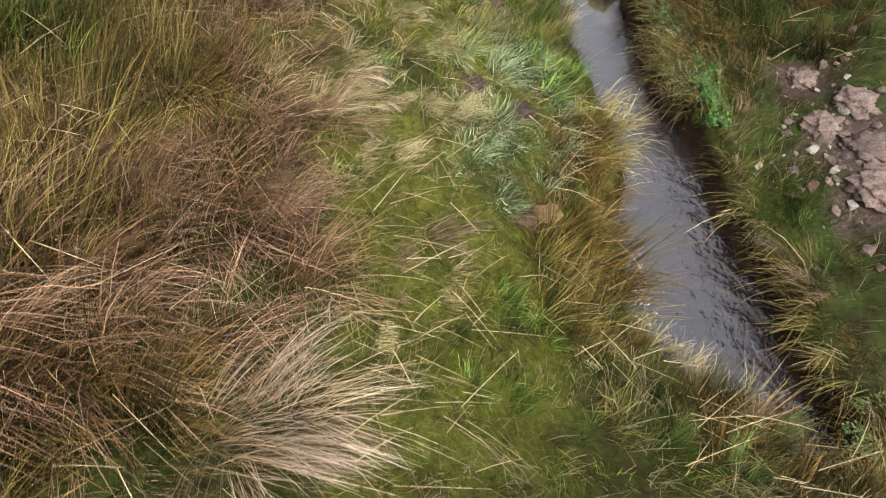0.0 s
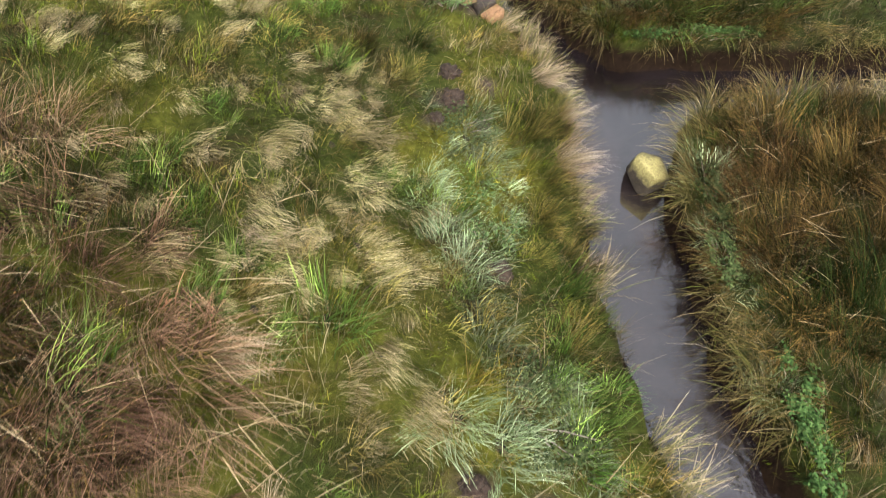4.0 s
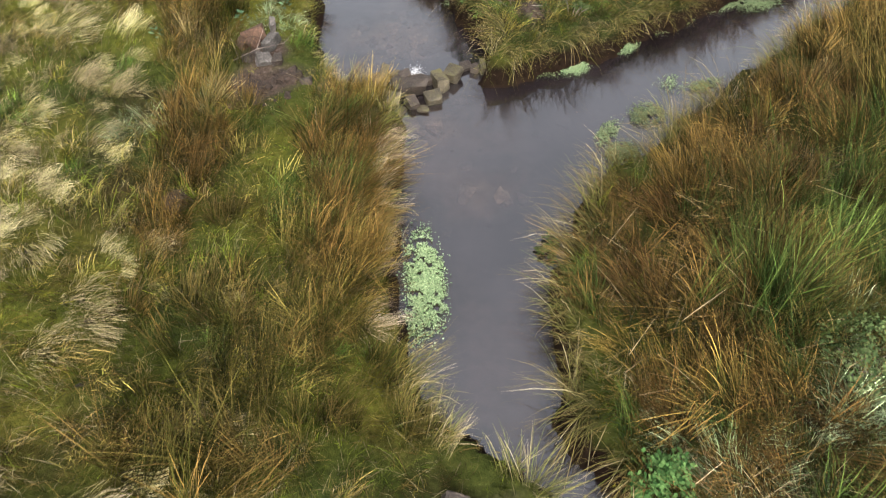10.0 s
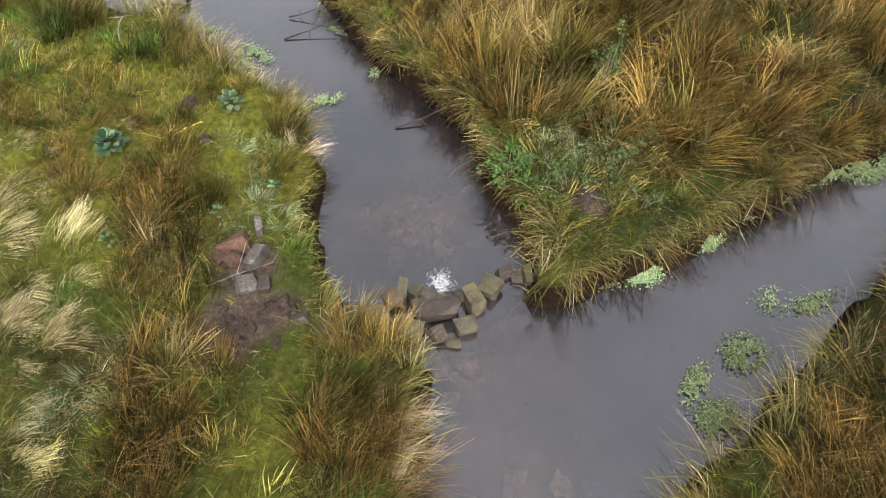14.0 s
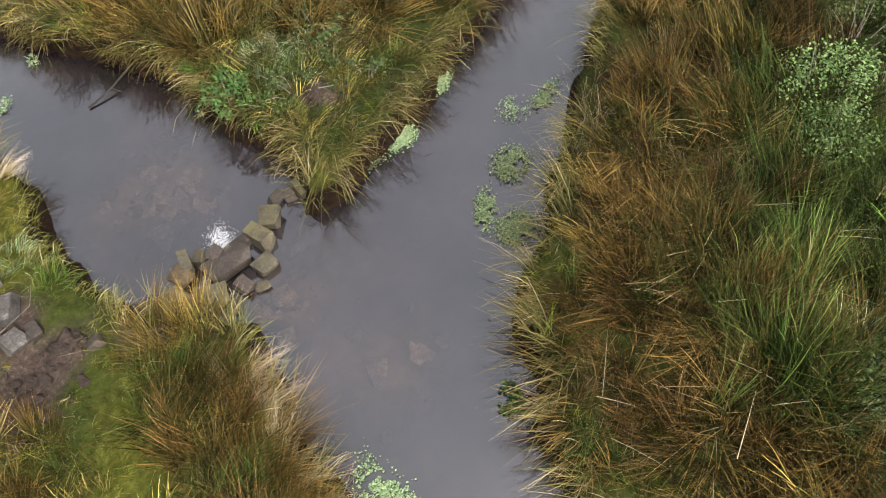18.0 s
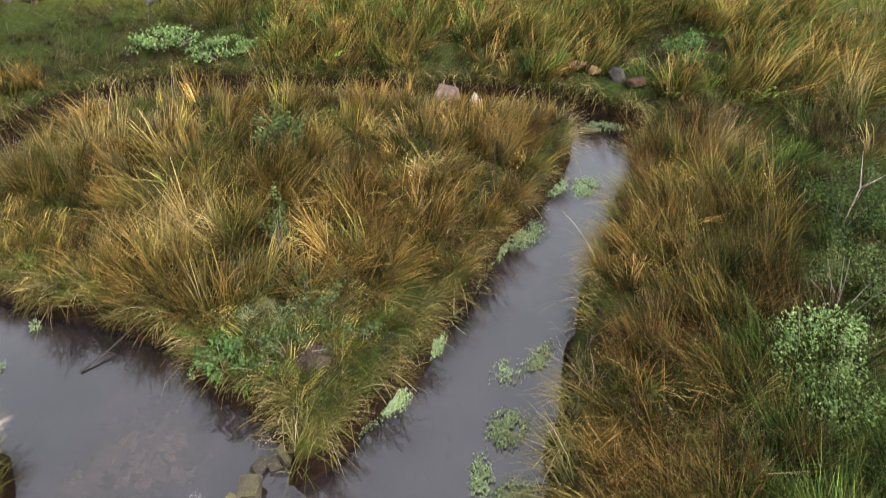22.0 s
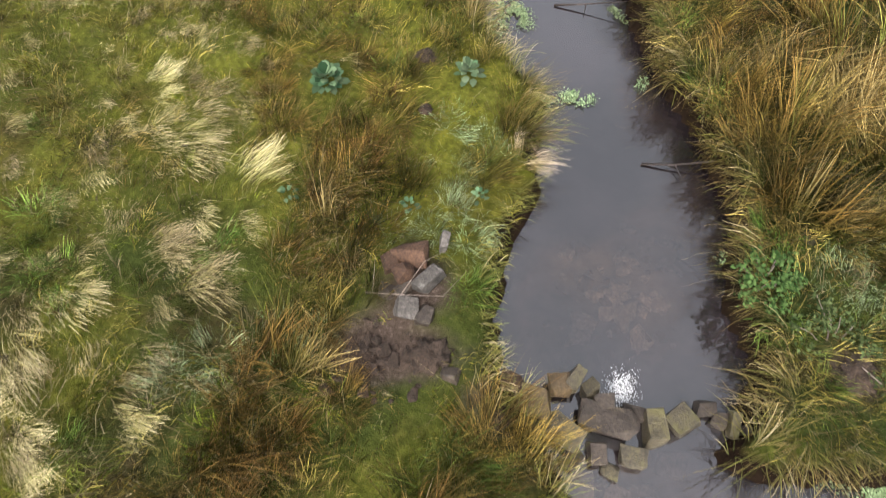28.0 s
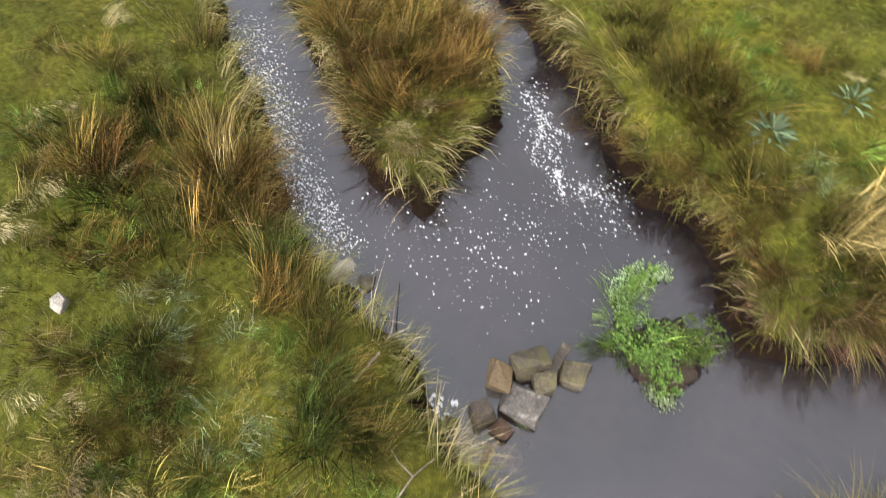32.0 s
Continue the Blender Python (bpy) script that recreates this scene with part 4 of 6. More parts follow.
# from 18.4 m on
STANDS += [
    ("rust", -5.8, 18.4, 0.7, 0.15, -0.4, 4, None, 0.55), ("gold", -1.2, 18.75, 0.4, 0.7, 0.5, 22, -0.6, 0.95), ("rust", -0.75, 18.9, 0.35, 0.6, 0.3, 8, -0.8, 0.6), ("gold", -1.45, 19.0, 0.25, 0.6, 0.5, 8, None, 0.9),
    ("rust", 0.1, 19.6, 0.9, 0.9, 0, 12, -0.8, 0.8), ("umber", -5.75, 19.95, 0.35, 0.3, 0.6, 7, None, 0.7), ("rust", -5.8, 20.25, 0.5, 0.35, 0.6, 7, None, 0.75), ("rust", -6.15, 20.6, 0.8, 0.45, 0.6, 15, 0.3, 0.8),
    ("dead", -1.9, 20.75, 0.9, 0.12, 0.5, 7, None, 0.75), ("rush", -1.5, 21.4, 1.2, 0.4, 0.7, 12, None, 0.85), ("rush", -3.6, 21.45, 0.9, 0.2, -0.35, 9, None, 0.7),
]
# from 21.9 m on
STANDS += [
    ("sage", -2.2, 21.9, 1.0, 0.6, 0, 9, 0.4, 0.9), ("green", -3.2, 22.0, 1.2, 0.6, 0, 8, 0, 0.8),
]
for kind, cx, cy, hx, hy, turn, many, lean, size in STANDS:
    placed, tries, spots = 0, 0, []
    while placed < many and tries < many * 12:
        tries += 1
        a, q = RNG.uniform(0, 2 * np.pi), math.sqrt(RNG.random())
        u, v = math.cos(a) * q * hx, math.sin(a) * q * hy
        x, y = cx + u * math.cos(turn) - v * math.sin(turn), cy + u * math.sin(turn) + v * math.cos(turn)
        e = 0.06
        s0, s1, s2 = shore(np.array([x, x + e, x]), np.array([y, y, y + e]))
        gap = 0.10 if kind == "pale" or (lean is None and x > 1 and y < 15) else 0.16
        if s0 < gap or any(math.hypot(x - sx, y - sy) < (0.2 if kind == "blond" else 0.22) for sx, sy in spots) or any(math.hypot(x - bx, y - by) < br + 0.08 for bx, by, br in BARE + CLEAR):
            continue
        spots.append((x, y))
        placed += 1
        az = math.atan2(-(s2 - s0), -(s1 - s0)) if lean is None else lean
        low = 0.72 if x > 1 and 11 < y < 16 and s0 < 0.4 else 1.0
        tussock(kind, x, y, az + RNG.normal(0, 0.4), size * low * RNG.uniform(0.65, 1.25))


# single clumps: kind, x, y, size
CLUMPS = []
# from 4.33 m on
CLUMPS += [
    ("dead", -1.61, 4.33, 0.9), ("dead", -1.59, 4.53, 0.9), ("blond", -0.05, 4.87, 0.9), ("pale", -1.08, 4.98, 0.5), ("dead", -1.39, 5.07, 0.6), ("blond", -0.32, 5.19, 0.9),
    ("dead", -1.79, 5.33, 0.7), ("blond", -0.86, 5.55, 0.8), ("rush", 0.52, 5.62, 0.5), ("dead", -1.62, 5.63, 0.7), ("green", 0.07, 5.81, 0.7), ("blond", -0.44, 5.91, 1.),
    ("pale", -1.17, 5.95, 0.5), ("pale", 1.20, 6.28, 0.6), ("blond", -1.14, 6.69, 0.9), ("rush", 0.83, 6.86, 0.6), ("blond", -1.54, 7.34, 0.5), ("blond", -0.73, 7.40, 0.9),
    ("pale", 1.23, 7.45, 0.6), ("blond", -2.79, 7.47, 1.), ("pale", 1.15, 7.52, 0.7), ("deep", 0.83, 8.03, 0.5), ("rush", -0.42, 8.13, 0.5), ("pale", 1.24, 8.25, 0.6),
]
# from 8.34 m on
CLUMPS += [
    ("rush", -0.62, 8.34, 0.6), ("deep", -0.19, 8.67, 0.6), ("pale", 1.06, 8.69, 0.6), ("blond", -1.33, 9.29, 1.1), ("rush", -0.51, 9.43, 0.5), ("deep", -0.65, 9.49, 0.5),
    ("blond", -1.30, 9.57, 1.), ("blond", -1.91, 9.87, 0.9), ("deep", -1.02, 10.11, 0.5), ("rush", -0.89, 10.22, 0.6), ("rush", -0.64, 10.50, 0.5), ("rush", -0.25, 10.59, 0.6),
    ("rush", -0.35, 10.97, 0.7), ("deep", -1.62, 11.13, 0.5), ("rust", -2.20, 11.30, 0.6), ("rush", -1.48, 11.43, 0.6), ("rush", -1.34, 11.57, 0.6), ("rust", -2.13, 11.61, 0.7),
    ("blond", -3.47, 12.21, 0.8), ("rust", -0.87, 12.31, 0.8), ("rush", -1.84, 12.47, 0.6), ("blond", -3.40, 12.66, 0.9), ("gold", -1.46, 12.73, 1.), ("umber", -2.19, 12.73, 0.4),
]
# from 12.78 m on
CLUMPS += [
    ("rust", -0.89, 12.78, 0.8), ("blond", -3.75, 12.96, 1.), ("rust", -1.04, 13.10, 0.8), ("rush", -1.99, 13.12, 0.6), ("rust", -0.90, 13.16, 0.9), ("gold", -1.83, 13.17, 0.9),
    ("rush", -2.25, 13.26, 0.6), ("rust", -2.12, 13.38, 0.5), ("rush", -1.20, 13.47, 0.8), ("deep", -1.70, 13.48, 0.5), ("deep", -1.11, 13.59, 0.9), ("rush", -2.25, 13.63, 0.6),
    ("rust", -1.84, 13.77, 0.5), ("rush", -1.05, 13.77, 0.6), ("rust", -2.09, 13.85, 0.5), ("rust", -0.75, 13.91, 0.7), ("rust", -0.93, 13.97, 0.7), ("blond", -3.12, 14.05, 1.1),
    ("rust", -2.26, 14.12, 0.5), ("blond", -3.51, 14.15, 1.1), ("gold", -4.51, 14.19, 0.8), ("rush", -2.57, 14.22, 0.5), ("umber", -2.67, 14.53, 0.6), ("gold", -4.00, 14.56, 0.6),
]
# from 14.77 m on
CLUMPS += [
    ("rush", -2.60, 14.77, 0.5), ("umber", -2.78, 14.98, 0.6), ("umber", -3.06, 15.31, 0.5), ("umber", -3.38, 15.39, 0.6), ("umber", -3.31, 15.40, 0.5), ("rush", -2.80, 15.53, 0.5),
    ("rust", -3.58, 15.58, 0.5), ("rush", -1.76, 15.77, 0.6), ("deep", -1.79, 15.84, 0.6), ("umber", -3.94, 15.90, 0.5), ("deep", -4.00, 16.28, 0.4), ("deep", -2.95, 16.40, 0.5),
    ("rush", -2.73, 16.42, 0.5), ("deep", -5.27, 16.75, 0.5), ("rush", -2.62, 16.86, 0.5), ("rust", -6.02, 16.92, 0.5), ("rust", -5.85, 16.94, 0.6), ("rush", -2.33, 16.94, 0.5),
    ("deep", -2.66, 16.99, 0.6), ("deep", -4.84, 17.14, 0.5), ("deep", -4.48, 17.58, 0.7), ("rust", -7.32, 17.64, 0.5), ("rush", -4.42, 17.81, 0.6), ("rush", -4.05, 17.86, 0.6),
]
# from 18.07 m on
CLUMPS += [
    ("rush", -4.69, 18.07, 0.6), ("rust", -4.43, 18.10, 0.5), ("rush", -6.45, 18.25, 0.5), ("deep", -5.45, 18.37, 0.6), ("rush", -6.31, 18.39, 0.4), ("deep", -7.16, 18.49, 0.5),
    ("rust", -8.50, 18.58, 0.5), ("rust", -8.02, 18.80, 0.6), ("rush", -6.90, 18.82, 0.6), ("rush", -7.57, 19.38, 0.6), ("umber", -2.62, 20.51, 0.5), ("umber", -2.86, 20.62, 0.5),
    ("deep", -2.34, 20.64, 0.5), ("rust", -3.06, 20.83, 0.5), ("rust", -3.72, 20.87, 0.5), ("rush", -2.37, 20.92, 0.5), ("umber", -3.48, 20.99, 0.5), ("umber", -4.02, 21.03, 0.5),
    ("umber", -4.36, 21.29, 0.5), ("umber", -4.75, 21.47, 0.5), ("umber", -5.25, 21.69, 0.5), ("rust", -3.61, 22.56, 0.4), ("rust", -3.35, 22.56, 0.4), ("rush", -3.25, 22.86, 0.4),
]
for kind, x, y, size in CLUMPS:
    e = 0.06
    s0, s1, s2 = shore(np.array([x, x + e, x]), np.array([y, y, y + e]))
    slack = float(np.interp(y, [0, 7, 12, 24], [-0.6, -0.5, 0.1, 0.3]))
    az = math.atan2(-(s2 - s0), -(s1 - s0)) if s0 < 0.35 else slack if kind in ("blond", "pale", "dead") else slack + RNG.normal(0.6, 0.8)
    for _ in range(2 if kind in ("blond", "pale", "dead") or s0 < 0.35 else 1):
        tussock(kind, x + RNG.normal(0, 0.05), y + RNG.normal(0, 0.05), az + RNG.normal(0, 0.3), size * RNG.uniform(0.85, 1.15))

# small tufts all over the western meadow, patch by patch
tufts = 0
while tufts < 360:
    y = float(RNG.uniform(2.0, 23.0))
    x = float(np.interp(y, [0, 11.6, 17.4, 24], [0, -0.2, -3.1, -5.0]) + RNG.uniform(-5.2, 2.6))
    s0, f1, f2 = float(shore(np.array([x]), np.array([y]))[0]), float(fuzz(x, y, 0.7, 91)), float(fuzz(x, y, 0.5, 92))
    if s0 < 0.22 or x > np.interp(y, [0, 9, 10.5, 14.5, 15, 20], [2.0, 1.9, 0.9, 0.9, -0.5, -2.0]) or any(math.hypot(x - bx, y - by) < br + 0.06 for bx, by, br in BARE + CLEAR):
        continue
    tufts += 1
    kind = "green" if f1 < 0.34 else "gold" if f1 < 0.58 else "rush" if f1 < 0.62 and y > 5 else "blond" if x < -2.2 or y < 8 else "gold"
    tussock(kind, x, y, float(np.interp(y, [0, 7, 12, 24], [-0.6, -0.5, 0.1, 0.3])) + RNG.normal(0, 0.35), (0.3 if kind == "rush" else 0.45) + 0.55 * f2 * RNG.uniform(0.5, 1.2))


# ---- blades that hang over the water's edge ----
def fringe():
    n0 = 800000
    x, y = RNG.uniform(-9, 8, n0), RNG.uniform(1, 23, n0)
    s = shore(x, y)
    keep = (s > 0.05) & (s < 0.22) & (inside(x, y) > 0.3) & (fuzz(x, y, 0.3, 41) > np.where(y > 14.3, 0.2, 0.36))
    keep &= np.hypot(x - 0.42, y - 14.83) > 0.15
    x, y, s = x[keep], y[keep], s[keep]
    lawn = step(-0.6, -0.9, x) * step(14.3, 14.6, y) * step(16.1, 15.8, y)
    e = 0.05
    gxx, gyy = shore(x + e, y) - s, shore(x, y + e) - s
    az = np.arctan2(-gyy, -gxx) + (fuzz(x, y, 0.09, 45) - 0.5) * 2.2 + RNG.normal(0, 0.25, len(x))
    n = len(x)
    z = ground_z(x, y, s)
    straw = (fuzz(x, y, 0.5, 42) * np.where(y > 14, 0.55, 1.0) * (1 - 0.8 * lawn))[:, None]
    tip = np.where(RNG.random((n, 1)) < straw, shades(n, (0.36, 0.26, 0.13), (0.62, 0.5, 0.34)), shades(n, (0.12, 0.14, 0.03), (0.26, 0.22, 0.07)))
    dull = step(-0.1, 0.3, x - np.interp(y, [0, 9, 10.5, 14, 15, 17.2, 18.6, 19.8, 22], [2.3, 1.9, 0.8, 0.9, -0.1, -1.2, -2.3, -1.6, -4.0]))
    tip = np.where((RNG.random(n) < np.where(y > 14, 0.7, 0.8) * dull)[:, None], shades(n, (0.06, 0.05, 0.018), (0.24, 0.16, 0.07)), tip)
    tip = tip * (0.45 + 1.1 * fuzz(x, y, 0.07, 44))[:, None]
    # dark roots: shade among the hanging blades put into their colour
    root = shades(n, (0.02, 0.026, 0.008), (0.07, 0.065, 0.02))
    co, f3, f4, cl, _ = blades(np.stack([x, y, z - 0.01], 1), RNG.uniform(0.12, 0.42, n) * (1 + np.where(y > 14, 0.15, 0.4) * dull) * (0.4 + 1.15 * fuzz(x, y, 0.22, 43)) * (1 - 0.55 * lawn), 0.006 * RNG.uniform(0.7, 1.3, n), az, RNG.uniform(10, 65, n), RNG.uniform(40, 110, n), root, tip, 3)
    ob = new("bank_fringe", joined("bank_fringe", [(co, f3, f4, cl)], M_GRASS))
    return tagged(ob, "drooping straw and green blades along the banks", "grass", kind="stuff")


fringe()


# ---- rushes on the far bank and under the hill ----
def far_rushes():
    sets = []
    for i in range(1080):
        along, deep = RNG.uniform(-9.8, 7), RNG.random() * 3.0
        d = np.interp(along, [-10.3, -8.2, -6.1, -4.5, -3.9, -2, 3], [19.2, 19.2, 19.0, 18.75, 18.3, 17.8, 17.5]) + deep
        x, y = 0.53 * d + 0.85 * along, 0.85 * d - 0.53 * along
        if any(math.hypot(x - lx, y - ly) < lr for lx, ly, lr in LUSH + CLEAR) or shore(np.array([x]), np.array([y]))[0] < 0.14 or fuzz(np.array([x]), np.array([y]), 1.4, 51)[0] < 0.14:
            continue
        z = at_ground(x, y)
        sets += tussock_sets(("rush", "rust", "rush", "gold", "deep", "rush", "green")[i % 7], x, y, z, 56, RNG.normal(-1.2, 0.5), RNG.uniform(0.8, 1.35), 1.9)
    sets = [(co, f3, f4, cl * 1.6) for co, f3, f4, cl in sets]
    ob = new("far_rushes", joined("far_rushes", sets, M_GRASS))
    return tagged(ob, "belt of olive rushes under the hill slope", "rush", kind="stuff")


far_rushes()
hill = lambda x, y: step(20.5, 22.5, 0.53 * x + 0.85 * y) * step(32, 26, 0.53 * x + 0.85 * y)
meadow("hill_grass", 30000, 6, (-4, 16, 14, 31), (0.07, 0.24), 0.011, "yellow green moor grass on the hill slope", hill)


def rush_beds():
    """Rush stems that stand between the tussocks, in locks that lean and shine alike."""
    sets = []
    each = 14
    for cx, cy, hx, hy, turn, many, kind, lean in BEDS:
        m = many // each
        a, q = RNG.uniform(0, 2 * np.pi, m), np.sqrt(RNG.random(m))
        u, w = np.cos(a) * q * hx, np.sin(a) * q * hy
        x, y = cx + u * math.cos(turn) - w * math.sin(turn), cy + u * math.sin(turn) + w * math.cos(turn)
        s = shore(x, y)
        ok = (s > 0.1) & (RNG.random(m) < step(0.3, 0.6, fuzz(x, y, 0.3, 71)))
        for bx, by, br in BARE + CLEAR:
            ok &= np.hypot(x - bx, y - by) > br
        x, y, s = x[ok], y[ok], s[ok]
        m = len(x)
        _, _, (l0, l1), wid, out, side, bend, (r0, r1), (t0, t1), seed = KINDS[kind]
        e = 0.05
        toward = np.arctan2(-(shore(x, y + e) - s), -(shore(x + e, y) - s))
        dirn = np.where(s < 0.4, toward, lean + (fuzz(x, y, 0.5, 72) - 0.5) * 6) + RNG.normal(0, 0.9, m)
        leans = np.abs(RNG.normal(20, 15, m))
        other = KINDS[{"dead": "umber", "umber": "deep", "rush": "rust", "rust": "rush"}[kind]]
        swap = (fuzz(x, y, 0.45, 75) + RNG.normal(0, 0.1, m) > 0.48)[:, None]
        tan = (fuzz(x, y, 0.28, 76) + RNG.normal(0, 0.08, m) > 0.66)[:, None] * (y > 12.5)[:, None]
        hue = RNG.random(m)
        # roots dark as in KINDS, with the shade inside the bed in their colour
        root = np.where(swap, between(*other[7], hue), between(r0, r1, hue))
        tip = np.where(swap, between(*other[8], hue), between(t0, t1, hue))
        tip = np.where(tan, between((0.2, 0.15, 0.06), (0.46, 0.35, 0.17), hue), tip)
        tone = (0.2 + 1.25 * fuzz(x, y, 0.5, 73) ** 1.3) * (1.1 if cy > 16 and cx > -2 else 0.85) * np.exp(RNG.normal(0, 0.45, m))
        tall = (0.25 + 0.95 * fuzz(x, y, 0.33, 74)) * RNG.uniform(0.7, 1.15, m) * (0.6 + 0.4 * step(0.1, 0.5, s))
        k = np.repeat(np.arange(m), each)
        n = len(k)
        bx, by = x[k] + RNG.normal(0, 0.032, n), y[k] + RNG.normal(0, 0.032, n)
        z = ground_z(x, y, s)[k]
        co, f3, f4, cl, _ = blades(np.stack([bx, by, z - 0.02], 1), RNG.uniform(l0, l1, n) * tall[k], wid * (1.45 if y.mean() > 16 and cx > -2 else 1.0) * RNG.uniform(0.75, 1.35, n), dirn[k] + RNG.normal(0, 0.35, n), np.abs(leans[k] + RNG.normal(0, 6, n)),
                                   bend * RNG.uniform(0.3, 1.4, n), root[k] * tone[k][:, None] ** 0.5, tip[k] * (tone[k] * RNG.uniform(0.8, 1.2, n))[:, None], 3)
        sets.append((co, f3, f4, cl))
        f = RNG.permutation(n)[:int(n * 0.25)]
        sets.append(seeds(co.reshape(n, 7, 3)[f, 4], RNG.uniform(0.003, 0.006, (len(f), 1)), np.array((0.2, 0.12, 0.045))))
    ob = new("rush_beds", joined("rush_beds", sets, M_GRASS))
    return tagged(ob, "dense brown and olive rushes between the tussocks", "rush", kind="stuff")


# x, y, half length, half width, turn, stems, kind, lean
BEDS = [(3.5, 6.9, 1.2, 1.6, 0, 10000, "umber", 2.6), (2.4, 10.5, 1.3, 0.9, 0, 6500, "umber", 2.8), (2.3, 12.0, 1.4, 0.9, 0, 7500, "umber", 2.6), (3.7, 13.2, 1.7, 0.9, 0.65, 8500, "umber", 2.3), (5.2, 14.8, 1.6, 0.9, 0.6, 8000, "rust", 2.2),
        (7.2, 15.6, 1.8, 1.2, 0.4, 7500, "umber", 2.2), (10.2, 16.0, 1.8, 1.3, 0, 5000, "umber", 2.2), (6.3, 13.2, 1.2, 0.9, 0, 4000, "umber", 2.2), (0.4, 17.4, 1.1, 1.2, 0, 7000, "rush", -1.0), (2.5, 16.7, 1.6, 0.7, 0.5, 7500, "rust", -0.9), (1.9, 18.4, 2.0, 1.4, 0.2, 11000, "rush", -0.9), (4.2, 17.7, 1.4, 0.8, 0.3, 6000, "rust", -0.8),
        (0.2, 19.8, 1.3, 1.2, 0, 5000, "rush", -0.8), (2.6, 19.6, 1.7, 0.7, -0.6, 5000, "rush", -0.9), (-6.2, 20.6, 1.0, 0.75, 0.6, 5500, "rust", 0.2), (-1.4, 21.5, 1.6, 0.7, 0.7, 5500, "rush", -1.0), (-3.7, 21.6, 1.4, 0.35, -0.35, 3000, "rush", -1.4),
        (-0.78, 12.25, 0.28, 1.35, 0, 3000, "rust", 0.3), (-5.6, 18.35, 1.2, 0.14, -0.35, 700, "rush", 0.3), (-2.7, 17.4, 0.7, 0.12, -0.6, 450, "rush", 0.3), (-2.25, 13.6, 0.3, 2.0, 0, 2400, "rush", 0.6), (-2.75, 15.4, 0.3, 0.9, 0, 1300, "rust", 0.3), (-1.4, 10.6, 0.6, 1.3, 0, 2600, "rush", 0.4),
        (-2.3, 3.2, 1.2, 1.8, 0, 8000, "rush", 0.6), (-1.5, 2.6, 0.8, 1.2, 0, 6000, "dead", -0.4), (-1.9, 4.9, 0.9, 0.9, 0, 2600, "dead", -0.5), (1.1, 3.2, 0.4, 1.3, 0, 2400, "rust", 0.3), (2.3, 1.6, 1.0, 0.4, 0, 1600, "umber", 1.5), (-6.8, 18.2, 1.0, 0.9, 0, 2500, "rust", 0.3)]
rush_beds()


def loose_straw():
    """Long bleached stalks lying over the dead rushes and the grass."""
    sets = []
    for cx, cy, hx, hy, n in [(-1.4, 2.3, 1.6, 2.0, 480), (-1.8, 5.4, 1.0, 1.0, 160), (-0.2, 3.4, 0.8, 1.6, 40), (1.1, 3.4, 0.5, 1.5, 110), (3.4, 6.8, 1.0, 1.6, 120), (2.5, 11.2, 1.4, 1.4, 120), (2.2, 1.6, 0.9, 0.4, 60), (2.4, 9.9, 1.0, 0.3, 60)]:
        x, y = cx + RNG.uniform(-hx, hx, n), cy + RNG.uniform(-hy, hy, n)
        ok = shore(x, y) > 0.2
        x, y = x[ok], y[ok]
        n = len(x)
        z = ground_z(x, y) + RNG.uniform(0.08, 0.32, n)
        co, f3, f4, cl, _ = blades(np.stack([x, y, z], 1), RNG.uniform(0.2, 0.5, n), RNG.uniform(0.003, 0.0055, n), RNG.uniform(-1.2, 0.9, n), RNG.uniform(62, 92, n), RNG.uniform(0, 40, n), shades(n, (0.2, 0.14, 0.08), (0.38, 0.29, 0.18)), shades(n, (0.32, 0.25, 0.16), (0.6, 0.5, 0.36)), 3)
        sets.append((co, f3, f4, cl))
    ob = new("loose_straw", joined("loose_straw", sets, M_GRASS))
    return tagged(ob, "long bleached stalks lying over the grass", "straw", kind="stuff")


loose_straw()
